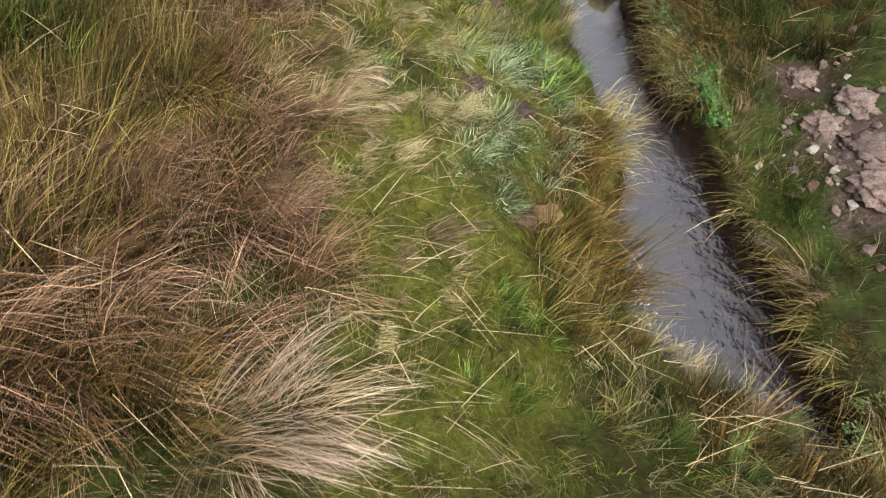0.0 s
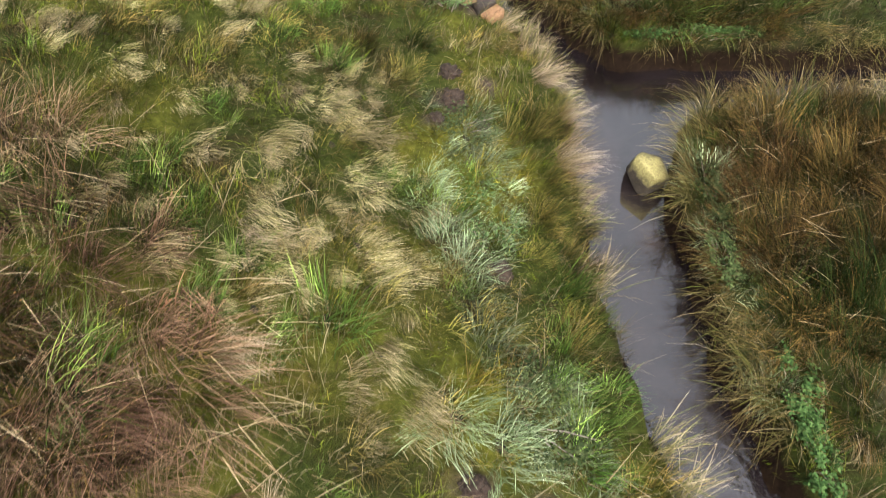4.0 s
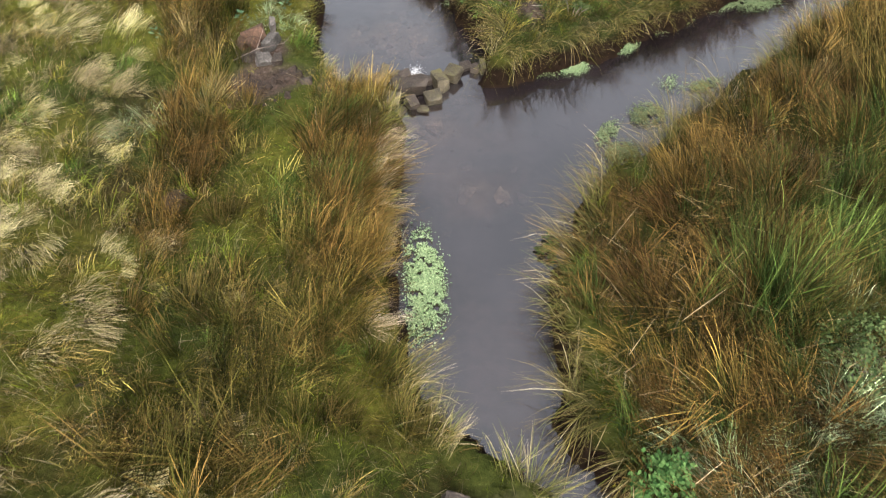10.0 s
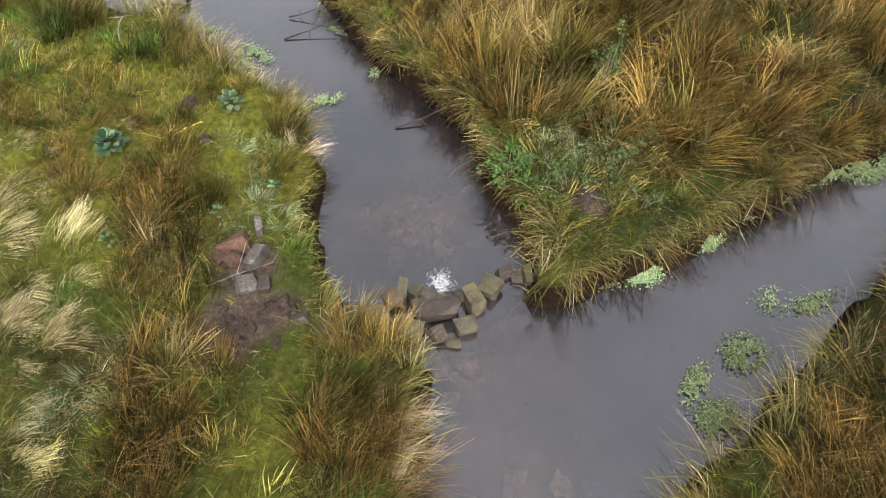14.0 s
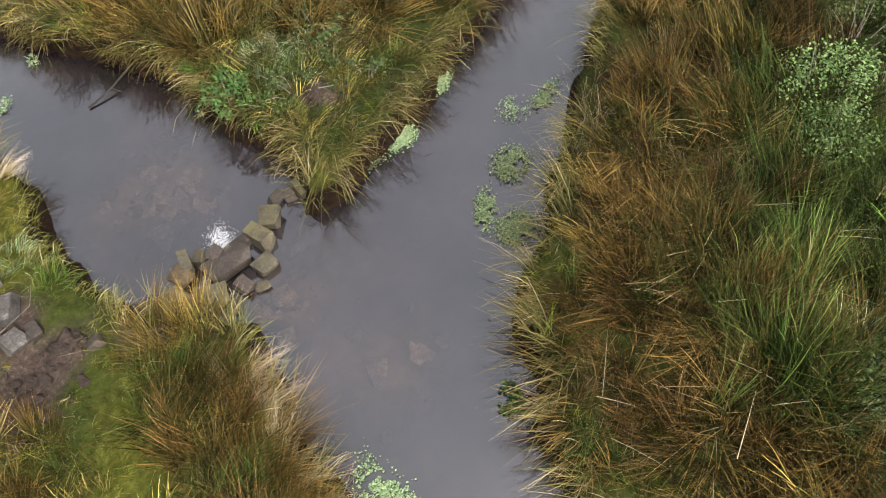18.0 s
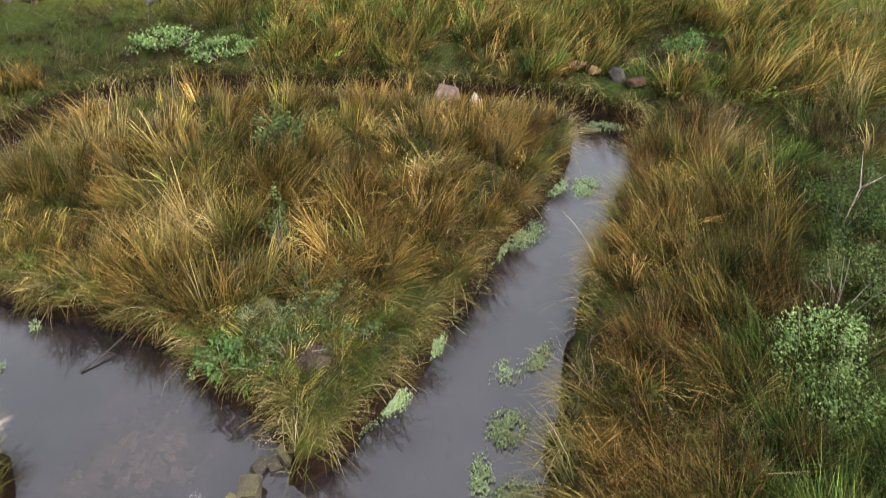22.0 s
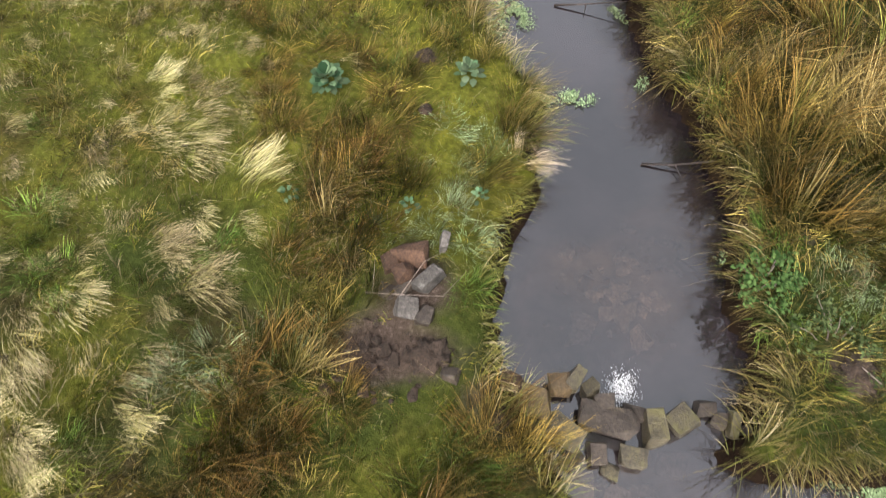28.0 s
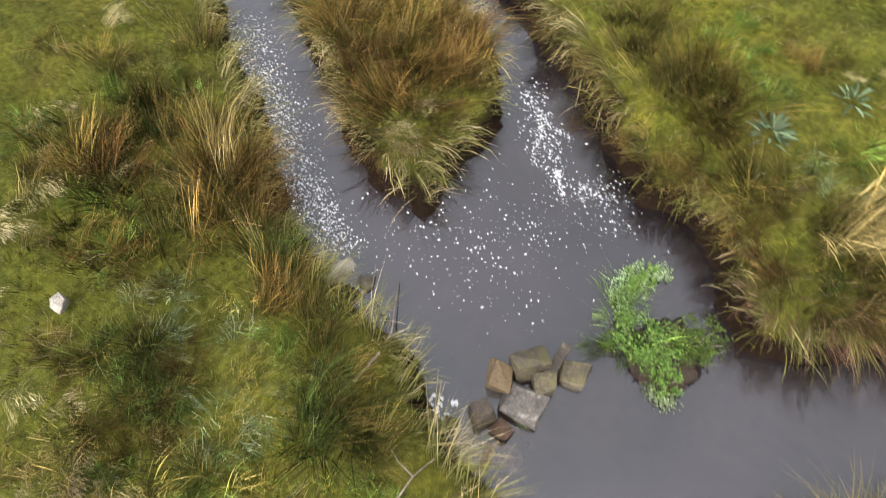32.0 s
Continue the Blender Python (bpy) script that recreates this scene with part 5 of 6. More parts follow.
# ---- stones ----
WEIR = "stones of the lower weir"
for i, (x, y, z, size, mat, turn, what) in enumerate([
    (-0.81, 14.37, 0.06, (0.32, 0.29, 0.20), M_WEIR, 15, "broad tan sandstone block at the weir's end"), (-0.55, 14.28, 0.05, (0.29, 0.23, 0.18), M_OLIVE, -8, "pale olive weir stone"),
    (-0.67, 14.54, 0.08, (0.20, 0.16, 0.16), M_WEIR, 30, "small tan weir stone"), (-0.60, 14.62, 0.08, (0.12, 0.2, 0.22), M_OLIVE, -10, "upright olive weir stone"), (-0.48, 14.60, 0.06, (0.16, 0.15, 0.18), M_OLIVE, 50, "algae covered weir stone"),
    (-0.30, 14.44, 0.09, (0.48, 0.24, 0.20), M_DARK, 8, "long dark gritstone slab across the weir"), (-0.36, 14.54, 0.14, (0.17, 0.15, 0.15), M_DARK, 30, "rounded dark stone on the weir's slab"), (-0.29, 14.24, 0.04, (0.16, 0.18, 0.14), M_DARK, 20, "small dark weir stone"),
    (-0.08, 14.31, 0.04, (0.24, 0.17, 0.15), M_OLIVE, 15, "olive weir stone half in the water"), (0.00, 14.54, 0.06, (0.20, 0.29, 0.20), M_OLIVE, 28, "slanted dark olive weir stone"),
    (0.13, 14.67, 0.06, (0.22, 0.23, 0.18), M_OLIVE, -35, "angular olive weir stone"), (0.19, 14.41, -0.05, (0.25, 0.23, 0.05), M_BED, 12, "flat pinkish stone just under the water"),
    (0.46, 14.81, 0.05, (0.09, 0.25, 0.16), M_OLIVE, 8, "upright pale stone with a yellow side"), (0.56, 14.76, 0.06, (0.09, 0.18, 0.14), M_DARK, 12, "dark stone against the weir's end"), (0.37, 14.80, 0.03, (0.12, 0.12, 0.12), M_DARK, 0, "small brown weir stone"),
    (0.26, 14.84, 0.03, (0.18, 0.14, 0.12), M_DARK, 30, "small wet dark stone"), (-0.64, 14.07, 0.02, (0.15, 0.12, 0.10), M_RED, 40, "small reddish stone below the weir"),
    (-0.77, 14.16, 0.05, (0.18, 0.13, 0.12), M_RED, 10, "brown stone under the bank rushes"), (-0.29, 14.02, -0.075, (0.28, 0.24, 0.08), M_BED, 25, "brown stone under the water"),
    (-0.07, 14.05, -0.075, (0.22, 0.19, 0.08), M_BED, 0, "dark stone under the water"), (-0.42, 14.14, 0.0, (0.2, 0.14, 0.10), M_DARK, 70, "wet stone at the weir's foot"),
    (-0.98, 14.42, 0.1, (0.2, 0.18, 0.14), M_RED, 0, "brown stone in the bank beside the weir"), (-0.16, 14.6, 0.02, (0.22, 0.14, 0.12), M_DARK, 15, "wet dark stone behind the slab"),
    (-0.18, 14.18, 0.0, (0.16, 0.12, 0.1), M_OLIVE, 0, "small olive stone at the weir's foot"), (-0.7, 14.24, 0.02, (0.14, 0.12, 0.12), M_OLIVE, 33, "small olive stone wedged in the weir"),
]):
    stone("weir_stone", x, y, z, tuple(0.92 * q for q in size), mat, what, turn, (float(RNG.normal(0, 10)), float(RNG.normal(0, 7))), i, group=WEIR, round_off=0.045, block=True)

for i, (x, y, z, size, mat, turn, what) in enumerate([
    (-3.75, 18.83, 0.06, (0.15, 0.24, 0.16), M_WEIR, 30, "thin tan slab of the upper weir"), (-3.64, 19.03, 0.09, (0.18, 0.28, 0.18), M_OLIVE, -35, "yellow brown block of the upper weir"),
    (-3.47, 18.97, 0.07, (0.18, 0.17, 0.17), M_OLIVE, 45, "olive brown weir stone"), (-3.50, 18.77, 0.06, (0.30, 0.24, 0.14), M_GREY, 10, "flat dark grey weir stone"),
    (-3.69, 18.55, 0.05, (0.16, 0.2, 0.16), M_DARK, 60, "mossy dark weir stone"), (-3.50, 19.16, 0.07, (0.09, 0.28, 0.18), M_DARK, 5, "narrow dark weir stone on edge"),
    (-3.36, 19.18, 0.04, (0.24, 0.18, 0.11), M_OLIVE, 25, "flat tan stone beside the cress"), (-3.51, 18.55, 0.03, (0.14, 0.12, 0.12), M_RED, 0, "small brown weir stone"),
    (-3.72, 18.15, 0.06, (0.2, 0.17, 0.15), M_RED, 15, "rounded orange pink stone"), (-3.88, 18.14, 0.06, (0.16, 0.14, 0.12), M_DARK, 70, "small dark stone at the bank"),
    (-3.56, 18.3, -0.06, (0.28, 0.26, 0.07), M_BED, 10, "broad grey stone under the water"), (-3.74, 19.48, -0.08, (0.26, 0.22, 0.08), M_BED, 0, "orange stone under the water"),
    (-3.92, 18.28, 0.02, (0.14, 0.12, 0.1), M_DARK, 0, "wet dark stone in the trickle"), (-3.82, 18.36, 0.02, (0.1, 0.09, 0.09), M_DARK, 20, "wet dark pebble in the trickle"), (-3.4, 18.42, -0.06, (0.3, 0.2, 0.1), M_BED, 30, "brown stone under the water"),
]):
    stone("weir_stone", x, y, z, tuple(1.1 * q for q in size), mat, what, turn, (float(RNG.normal(0, 8)), float(RNG.normal(0, 8))), 40 + i, group="stones of the upper weir", round_off=0.06, block=True)

for i, (dx, dy, dz, size, mat, turn, what) in enumerate([
    (0.10, 10.03, 0.10, (0.26, 0.20, 0.18), M_DARK, -15, "dark brown stone at the end of a stone row"), (0.29, 9.96, 0.12, (0.30, 0.16, 0.18), M_TAN, -12, "large golden tan sandstone block"),
    (0.33, 9.83, 0.12, (0.26, 0.12, 0.16), M_TAN, 8, "tan sandstone slab in a row"), (0.34, 9.72, 0.10, (0.24, 0.15, 0.15), M_TAN, 14, "tan sandstone slab low in the grass"),
    (0.52, 9.72, 0.12, (0.30, 0.26, 0.20), M_DARK, 25, "rounded dark purple brown stone"), (0.62, 9.58, 0.09, (0.30, 0.20, 0.18), M_ORANGE, 38, "orange brown sandstone wedge"),
]):
    stone("bank_stone", dx, dy, at_ground(dx, dy) + dz - 0.02, tuple(0.86 * q for q in size), mat, what, turn, (float(RNG.normal(0, 6)), float(RNG.normal(0, 6))), 70 + i, group="stone row beside the throat of the stream", round_off=0.2, block=True)

for i, (x, y, dz, size, mat, turn, what) in enumerate([
    (-1.95, 14.84, 0.12, (0.34, 0.22, 0.22), M_RED, 15, "red brown stone of a small heap"), (-2.05, 14.73, 0.08, (0.18, 0.2, 0.16), M_RED, 40, "dark red stone of a small heap"), (-1.92, 14.67, 0.13, (0.2, 0.18, 0.18), M_RED, 60, "rounded red stone on a small heap"),
    (-1.75, 14.72, 0.12, (0.15, 0.32, 0.18), M_GREY, -20, "long grey stone of a small heap"), (-1.79, 15.04, 0.14, (0.1, 0.18, 0.24), M_GREY, 15, "pale pointed stone of a small heap"),
    (-1.8, 14.48, 0.07, (0.24, 0.24, 0.15), M_GREY, 25, "grey brown stone low in a small heap"), (-1.66, 14.48, 0.06, (0.16, 0.22, 0.14), M_DARK, 0, "dark stone low in a small heap"), (-1.98, 14.54, 0.05, (0.18, 0.14, 0.12), M_DARK, 10, "small dark stone in bare peat"),
    (-1.35, 14.2, 0.05, (0.2, 0.14, 0.12), M_DARK, 10, "brown stone in bare peat"), (-1.88, 14.6, 0.05, (0.2, 0.14, 0.12), M_DARK, 70, "dark stone under a small heap"),
]):
    stone("heap_stone", x, y, at_ground(x, y) + dz * 0.8 - 0.04, tuple(0.78 * q for q in size), mat, what, turn, (float(RNG.normal(0, 14)), float(RNG.normal(0, 12))), 90 + i, group="stone heap on the bank", round_off=0.08, block=True)

stone("boulder", 2.0, 7.68, 0.13, (0.36, 0.4, 0.5), M_BOULDER, "yellow lichened boulder standing in the stream", 24, (14, -10), 133, "boulder", corners=16, round_off=0.1)
stone("moor_stone", -2.42, 9.5, at_ground(-2.42, 9.5) + 0.08, (0.42, 0.3, 0.24), M_GREY, "grey stone with a white end in the grass", -8, (0, 8), 140, corners=22, round_off=0.12)
stone("moor_stone", -2.6, 9.85, at_ground(-2.6, 9.85) + 0.06, (0.36, 0.26, 0.2), M_DARK, "dark stone in the grass", 20, (0, 0), 141)
stone("bank_stone", 0.8, 3.32, at_ground(0.8, 3.32) + 0.05, (0.26, 0.2, 0.15), M_TAN, "tan stone sunk in bank grass", 30, (0, 10), 142)
stone("bank_stone", 0.62, 3.2, at_ground(0.62, 3.2) + 0.05, (0.2, 0.14, 0.12), M_RED, "small brown stone sunk in bank grass", 0, (0, 0), 143)
stone("pale_stone", -6.28, 17.2, at_ground(-6.28, 17.2) + 0.1, (0.13, 0.12, 0.12), M_PALE, "white stone among brown rushes", 0, (0, 0), 144, corners=24, round_off=0.14)
stone("pale_stone", -5.12, 18.66, 0.2, (0.13, 0.32, 0.3), M_PALE, "long pale stone at the water's edge", -25, (20, 0), 145)
stone("pale_stone", -4.98, 18.8, 0.03, (0.14, 0.16, 0.1), M_GREY, "small grey stone at the water's edge", 0, (0, 0), 146)

# stones on the stream's bed, seen through the water
for cx, cy, hx, hy, many in [(-0.5, 15.45, 0.5, 0.5, 90), (-0.1, 13.95, 0.5, 0.3, 26), (0.5, 13.2, 0.5, 0.5, 10), (-3.5, 18.3, 0.35, 0.25, 20), (1.5, 14.1, 0.5, 0.25, 12)]:
    for i in range(many):
        x, y = cx + RNG.normal(0, hx * 0.6), cy + RNG.normal(0, hy * 0.6)
        q = 0.05 + 0.2 * RNG.random() ** 2
        if shore(np.array([x]), np.array([y]))[0] < -0.08:
            stone("bed_stone", x, y, max(at_ground(x, y), -0.15) + q * 0.1, (q, q * RNG.uniform(0.6, 0.95), q * 0.5), (M_BED, M_BED, M_RED, M_BED)[i % 4], "pinkish stone lying under peaty water", RNG.uniform(0, 180), (0, 0), 500 + i, group="stones on the stream bed", corners=11)

# rubble on the bare scar of the eastern bank
for i in range(170):
    x, y = 3.5 + RNG.normal(0, 0.27), 4.2 + RNG.normal(0, 0.65)
    q = 0.035 + 0.11 * RNG.random() ** 2
    stone("rubble_stone", x, y, at_ground(x, y) + q * 0.18, (q, q * RNG.uniform(0.6, 0.9), q * 0.6), (M_RED, M_BARE, M_PALE, M_BARE, M_BARE)[i % 5], "broken stone on bare pinkish soil", RNG.uniform(0, 180), (0, 0), 200 + i, group="rubble on a bare scar", corners=12)


def mound(name, x, y, r, h, mat, label, seed):
    """A low heap of crumbs of earth."""
    bm = bmesh.new()
    bmesh.ops.create_icosphere(bm, subdivisions=4, radius=1)
    z0 = at_ground(x, y)
    for v in bm.verts:
        d = 1 + 0.5 * noise.noise(v.co * 2.2 + Vector((seed, 0, 0))) + 0.3 * noise.noise(v.co * 6 + Vector((seed, 3, 0))) + 0.22 * noise.noise(v.co * 15) + 0.14 * noise.noise(v.co * 34)
        v.co = Vector((v.co.x * r * d, v.co.y * r * d, v.co.z * h * d))
    ob = part(name, bm, mat, smooth=True)
    ob.matrix_world = pose(x, y, z0 + h * 0.1)
    return tagged(ob, label, "earth mound", "earth mounds in the grass")


for i, (x, y, r, h) in enumerate([(0.25, 4.48, 0.08, 0.06), (0.66, 4.4, 0.09, 0.05), (0.17, 8.02, 0.11, 0.07), (0.03, 7.63, 0.06, 0.05), (0.43, 7.75, 0.07, 0.05), (0.15, 8.36, 0.09, 0.06),
                                  (0.5, 6.15, 0.09, 0.06), (-2.25, 12.55, 0.1, 0.05), (-2.72, 16.6, 0.07, 0.03), (1.0, 15.35, 0.13, 0.07), (-2.45, 16.05, 0.05, 0.03)]):
    mound("molehill", x, y, r, h, M_EARTH, "dark crumbly earth mound in mossy grass", i)
for i in range(60):
    x, y = -1.8 + RNG.normal(0, 0.13), 14.08 + RNG.normal(0, 0.15)
    q = 0.04 + 0.09 * RNG.random() ** 2
    stone("peat_clod", x, y, at_ground(x, y) + q * 0.15, (q, q * 0.8, q * 0.55), M_EARTH, "crumbling dark peat clod below a stone heap", RNG.uniform(0, 180), (0, 0), 800 + i, "peat clod", "peat clods on bare ground", 11, 0.1)
mound("bare_soil", -1.52, 14.25, 0.12, 0.07, M_EARTH, "bare peat beside the weir", 35)


for i, (x, y, r) in enumerate([(3.55, 3.7, 0.24), (3.7, 4.15, 0.28), (3.4, 4.5, 0.2), (3.75, 4.7, 0.22), (3.45, 5.2, 0.16)]):
    mound("bare_soil", x, y, r * 0.8, 0.08, M_BARE, "broken pinkish soil of a bare scar", 60 + i)


# ---- plants with leaves ----
def leaf_arrays(p, length, width, azimuth, rise, colour):
    """Kite-shaped leaves with a folded middle: p their feet."""
    n = len(p)
    d = np.stack([np.cos(azimuth) * np.cos(rise), np.sin(azimuth) * np.cos(rise), np.sin(rise)], 1)
    u = np.stack([-np.sin(azimuth), np.cos(azimuth), np.zeros(n)], 1)
    L, W = np.asarray(length)[:, None], np.asarray(width)[:, None]
    up = np.array([0, 0, 1.0])
    m1, m2, tip = p + d * L * 0.35, p + d * L * 0.72 - up * L * 0.04, p + d * L - up * L * 0.16
    co = np.stack([p, m1 - u * W * 0.5 + up * L * 0.05, m1, m1 + u * W * 0.5 + up * L * 0.05, m2 - u * W * 0.42 + up * L * 0.03, m2, m2 + u * W * 0.42 + up * L * 0.03, tip], 1).reshape(-1, 3)
    b = np.arange(n)[:, None] * 8
    f4 = np.concatenate([b + np.array([[1, 2, 5, 4]]), b + np.array([[2, 3, 6, 5]])])
    f3 = np.concatenate([b + np.array([[0, 2, 1]]), b + np.array([[0, 3, 2]]), b + np.array([[4, 5, 7]]), b + np.array([[5, 6, 7]])])
    return co, f3, f4, np.repeat(colour, 8, 0)


def rosette(x, y, r, many, colours, label, name="rosette_plant", slim=1.0):
    ob = new(name)
    ob.matrix_world = pose(x, y, at_ground(x, y))
    tagged(ob, label, "plant", "leafy rosettes in the lawn")
    for k in range(many):
        ring, way = k / many, k * 2.4 + RNG.normal(0, 0.25)
        foot = r * 0.5 * (1 - ring) * RNG.uniform(0.5, 1.1)
        co, f3, f4, cl = leaf_arrays(np.array([[math.cos(way) * foot, math.sin(way) * foot, 0.03 + 0.09 * ring]]), np.array([r * 0.5 / slim ** 0.6 * RNG.uniform(0.8, 1.2)]), np.array([r * 0.34 * slim * RNG.uniform(0.8, 1.2)]),
                                     np.array([way + RNG.normal(0, 0.4)]), np.array([0.1 + 0.8 * ring + RNG.normal(0, 0.15)]), shades(1, *colours, 0.5))
        leaf = new("leaf", raw_mesh("leaf", co, f3, f4, M_LEAF, cl, True))
        leaf.parent = ob
    return ob


TEAL = ((0.022, 0.05, 0.014), (0.085, 0.14, 0.045))
FRESH = ((0.04, 0.078, 0.024), (0.16, 0.22, 0.085))
ROSETTE = ((0.035, 0.08, 0.04), (0.14, 0.21, 0.12))
CRESS = ((0.085, 0.135, 0.06), (0.26, 0.325, 0.185))
GREYGREEN = ((0.032, 0.06, 0.02), (0.12, 0.16, 0.065))
SILVER = ((0.06, 0.105, 0.055), (0.17, 0.23, 0.14))
rosette(-3.26, 15.93, 0.2, 54, ROSETTE, "large teal green rosette of broad leaves in mossy grass")
rosette(-2.3, 16.54, 0.16, 34, SILVER, "grey green rosette of broad leaves near the bank")
rosette(-3.27, 21.65, 0.2, 34, SILVER, "grey green rosette in bright moss", slim=0.45)
rosette(-2.91, 22.29, 0.16, 22, SILVER, "grey green rosette in bright moss", slim=0.45)
rosette(-3.0, 14.9, 0.1, 10, ROSETTE, "small teal rosette in grass")
rosette(-2.15, 15.2, 0.1, 10, ROSETTE, "small teal rosette in grass")
rosette(-1.75, 15.55, 0.1, 10, ROSETTE, "small teal rosette in grass")


def herb(name, x, y, rx, ry, h, many, leaf, colours, label, base=None, category="plant", group="", stems=8):
    """A bushy herb: stems and a crown of small leaves with gaps."""
    ob = new(name)
    z0 = at_ground(x, y) if base is None else base
    ob.matrix_world = pose(x, y, z0)
    tagged(ob, label, category, group)
    many, leaf = int(many * 2.4), leaf * 0.55
    cl_n = max(8, many // 26)
    ca, cq = RNG.uniform(0, 2 * np.pi, cl_n), np.sqrt(RNG.random(cl_n))
    centre = np.stack([np.cos(ca) * cq * rx, np.sin(ca) * cq * ry, h * (0.35 + 0.6 * RNG.random(cl_n)) * (1 - 0.4 * cq)], 1)
    pick = RNG.integers(0, cl_n, many)
    p = centre[pick] + RNG.normal(0, 1, (many, 3)) * np.array([rx, ry, h * 0.6]) * 0.12
    p[:, 2] = np.maximum(p[:, 2], 0.012)
    co, f3, f4, cl = leaf_arrays(p, leaf * RNG.uniform(0.6, 1.3, many), leaf * 0.6 * RNG.uniform(0.6, 1.3, many), RNG.uniform(0, 6.28, many), RNG.uniform(-0.5, 0.9, many), shades(many, *colours, 0.3))
    crown = new("foliage", raw_mesh("foliage", co, f3, f4, M_LEAF, cl, True))
    crown.parent = ob
    crown["kind"] = "stuff"
    bm = bmesh.new()
    for k in range(min(stems, cl_n)):
        c = centre[k]
        twig(bm, [(c[0] * 0.3, c[1] * 0.3, -0.05), (c[0] * 0.6, c[1] * 0.6, c[2] * 0.5), tuple(c)], 0.006, 0.003)
    part("stalk", bm, M_TWIG, ob)["kind"] = "stuff"
    return ob


for x, y, rx, ry, h, many, leaf, col, what in [
    (4.4, 13.05, 0.42, 0.34, 0.75, 520, 0.05, FRESH, "bushy light green herb among rushes"), (5.25, 13.3, 0.45, 0.4, 0.8, 520, 0.05, FRESH, "bushy fresh green herb among rushes"),
    (4.05, 12.65, 0.3, 0.26, 0.6, 420, 0.05, FRESH, "pale green herb among rushes"), (6.3, 14.05, 0.5, 0.42, 0.8, 800, 0.06, TEAL, "grey green shrubby herb with a bare twig"),
    (1.98, 18.42, 0.28, 0.22, 0.75, 240, 0.09, FRESH, "tall bright green thistle like herb in rushes"), (1.3, 16.85, 0.14, 0.12, 0.85, 200, 0.05, FRESH, "upright pale green flowering herb"),
    (1.3, 15.95, 0.36, 0.24, 0.3, 220, 0.05, GREYGREEN, "feathery grey green herb"), (0.85, 15.5, 0.4, 0.3, 0.24, 200, 0.05, GREYGREEN, "low mixed herbs on the point of land"),
    (0.32, 15.75, 0.2, 0.26, 0.25, 260, 0.06, TEAL, "teal green fern like plant at the water's edge"), (1.45, 15.35, 0.2, 0.16, 0.24, 80, 0.05, GREYGREEN, "fresh green plant on the bank"),
    (2.95, 11.05, 0.3, 0.3, 0.45, 420, 0.05, GREYGREEN, "feathery grey green herb in rushes"), (1.45, 10.2, 0.2, 0.2, 0.35, 300, 0.07, TEAL, "teal green fern like plant beside the throat"),
    (2.58, 5.35, 0.14, 0.3, 0.2, 260, 0.06, TEAL, "teal green plants along the cut bank"), (2.55, 4.85, 0.12, 0.25, 0.2, 220, 0.06, TEAL, "teal green plants along the cut bank"),
    (2.4, 7.15, 0.12, 0.45, 0.18, 340, 0.055, GREYGREEN, "grey green plants along the bank"), (2.35, 6.5, 0.12, 0.3, 0.18, 240, 0.055, GREYGREEN, "grey green plants along the bank"),
    (2.7, 9.42, 0.7, 0.08, 0.2, 420, 0.055, TEAL, "teal green plants over the ditch"), (0.55, 4.95, 0.5, 0.4, 0.12, 420, 0.05, GREYGREEN, "low grey green herbs in the grass"),
    (0.5, 3.9, 0.35, 0.3, 0.12, 300, 0.045, GREYGREEN, "low grey green herbs in the grass"), (0.3, 6.6, 0.45, 0.4, 0.1, 340, 0.045, GREYGREEN, "low grey green herbs in the grass"), (0.2, 7.6, 0.35, 0.35, 0.1, 260, 0.045, GREYGREEN, "low grey green herbs between molehills"),
    (1.0, 12.35, 0.12, 0.16, 0.25, 160, 0.06, TEAL, "grey green plant at the pool's edge"), (0.15, 9.5, 0.25, 0.2, 0.14, 200, 0.05, GREYGREEN, "grey green herbs beside a stone row"),
    (3.0, 1.7, 0.4, 0.25, 0.15, 220, 0.05, GREYGREEN, "low grey green herbs on the bank"), (8.0, 17.7, 0.3, 0.3, 0.5, 300, 0.09, TEAL, "dark green dock under the far bank"),
    (1.6, 22.3, 0.5, 0.4, 0.35, 420, 0.08, FRESH, "lush bright green plants by the far ditch"), (2.3, 21.7, 0.45, 0.3, 0.3, 380, 0.08, FRESH, "lush bright green plants by the far ditch"),
]:
    herb("leafy_herb", x, y, rx, ry, h, many, leaf, col, what, group="herbs on the banks")

# the clump that grows out of the upper weir
for x, y, rx, ry, h, many in [(-3.1, 19.68, 0.3, 0.2, 0.24, 420), (-2.82, 19.92, 0.2, 0.2, 0.24, 260), (-2.82, 19.55, 0.14, 0.12, 0.12, 130), (-3.42, 20.18, 0.12, 0.14, 0.08, 110)]:
    herb("water_herb", x, y, rx, ry, h, many, 0.045, ((0.045, 0.09, 0.02), (0.12, 0.18, 0.045)), "bright green brooklime growing out of the weir", base=0.0, group="herbs in the upper weir")
mound("weir_soil", -2.95, 19.75, 0.26, 0.07, M_EARTH, "dark wet soil under weir plants", 51).location.z = 0.0


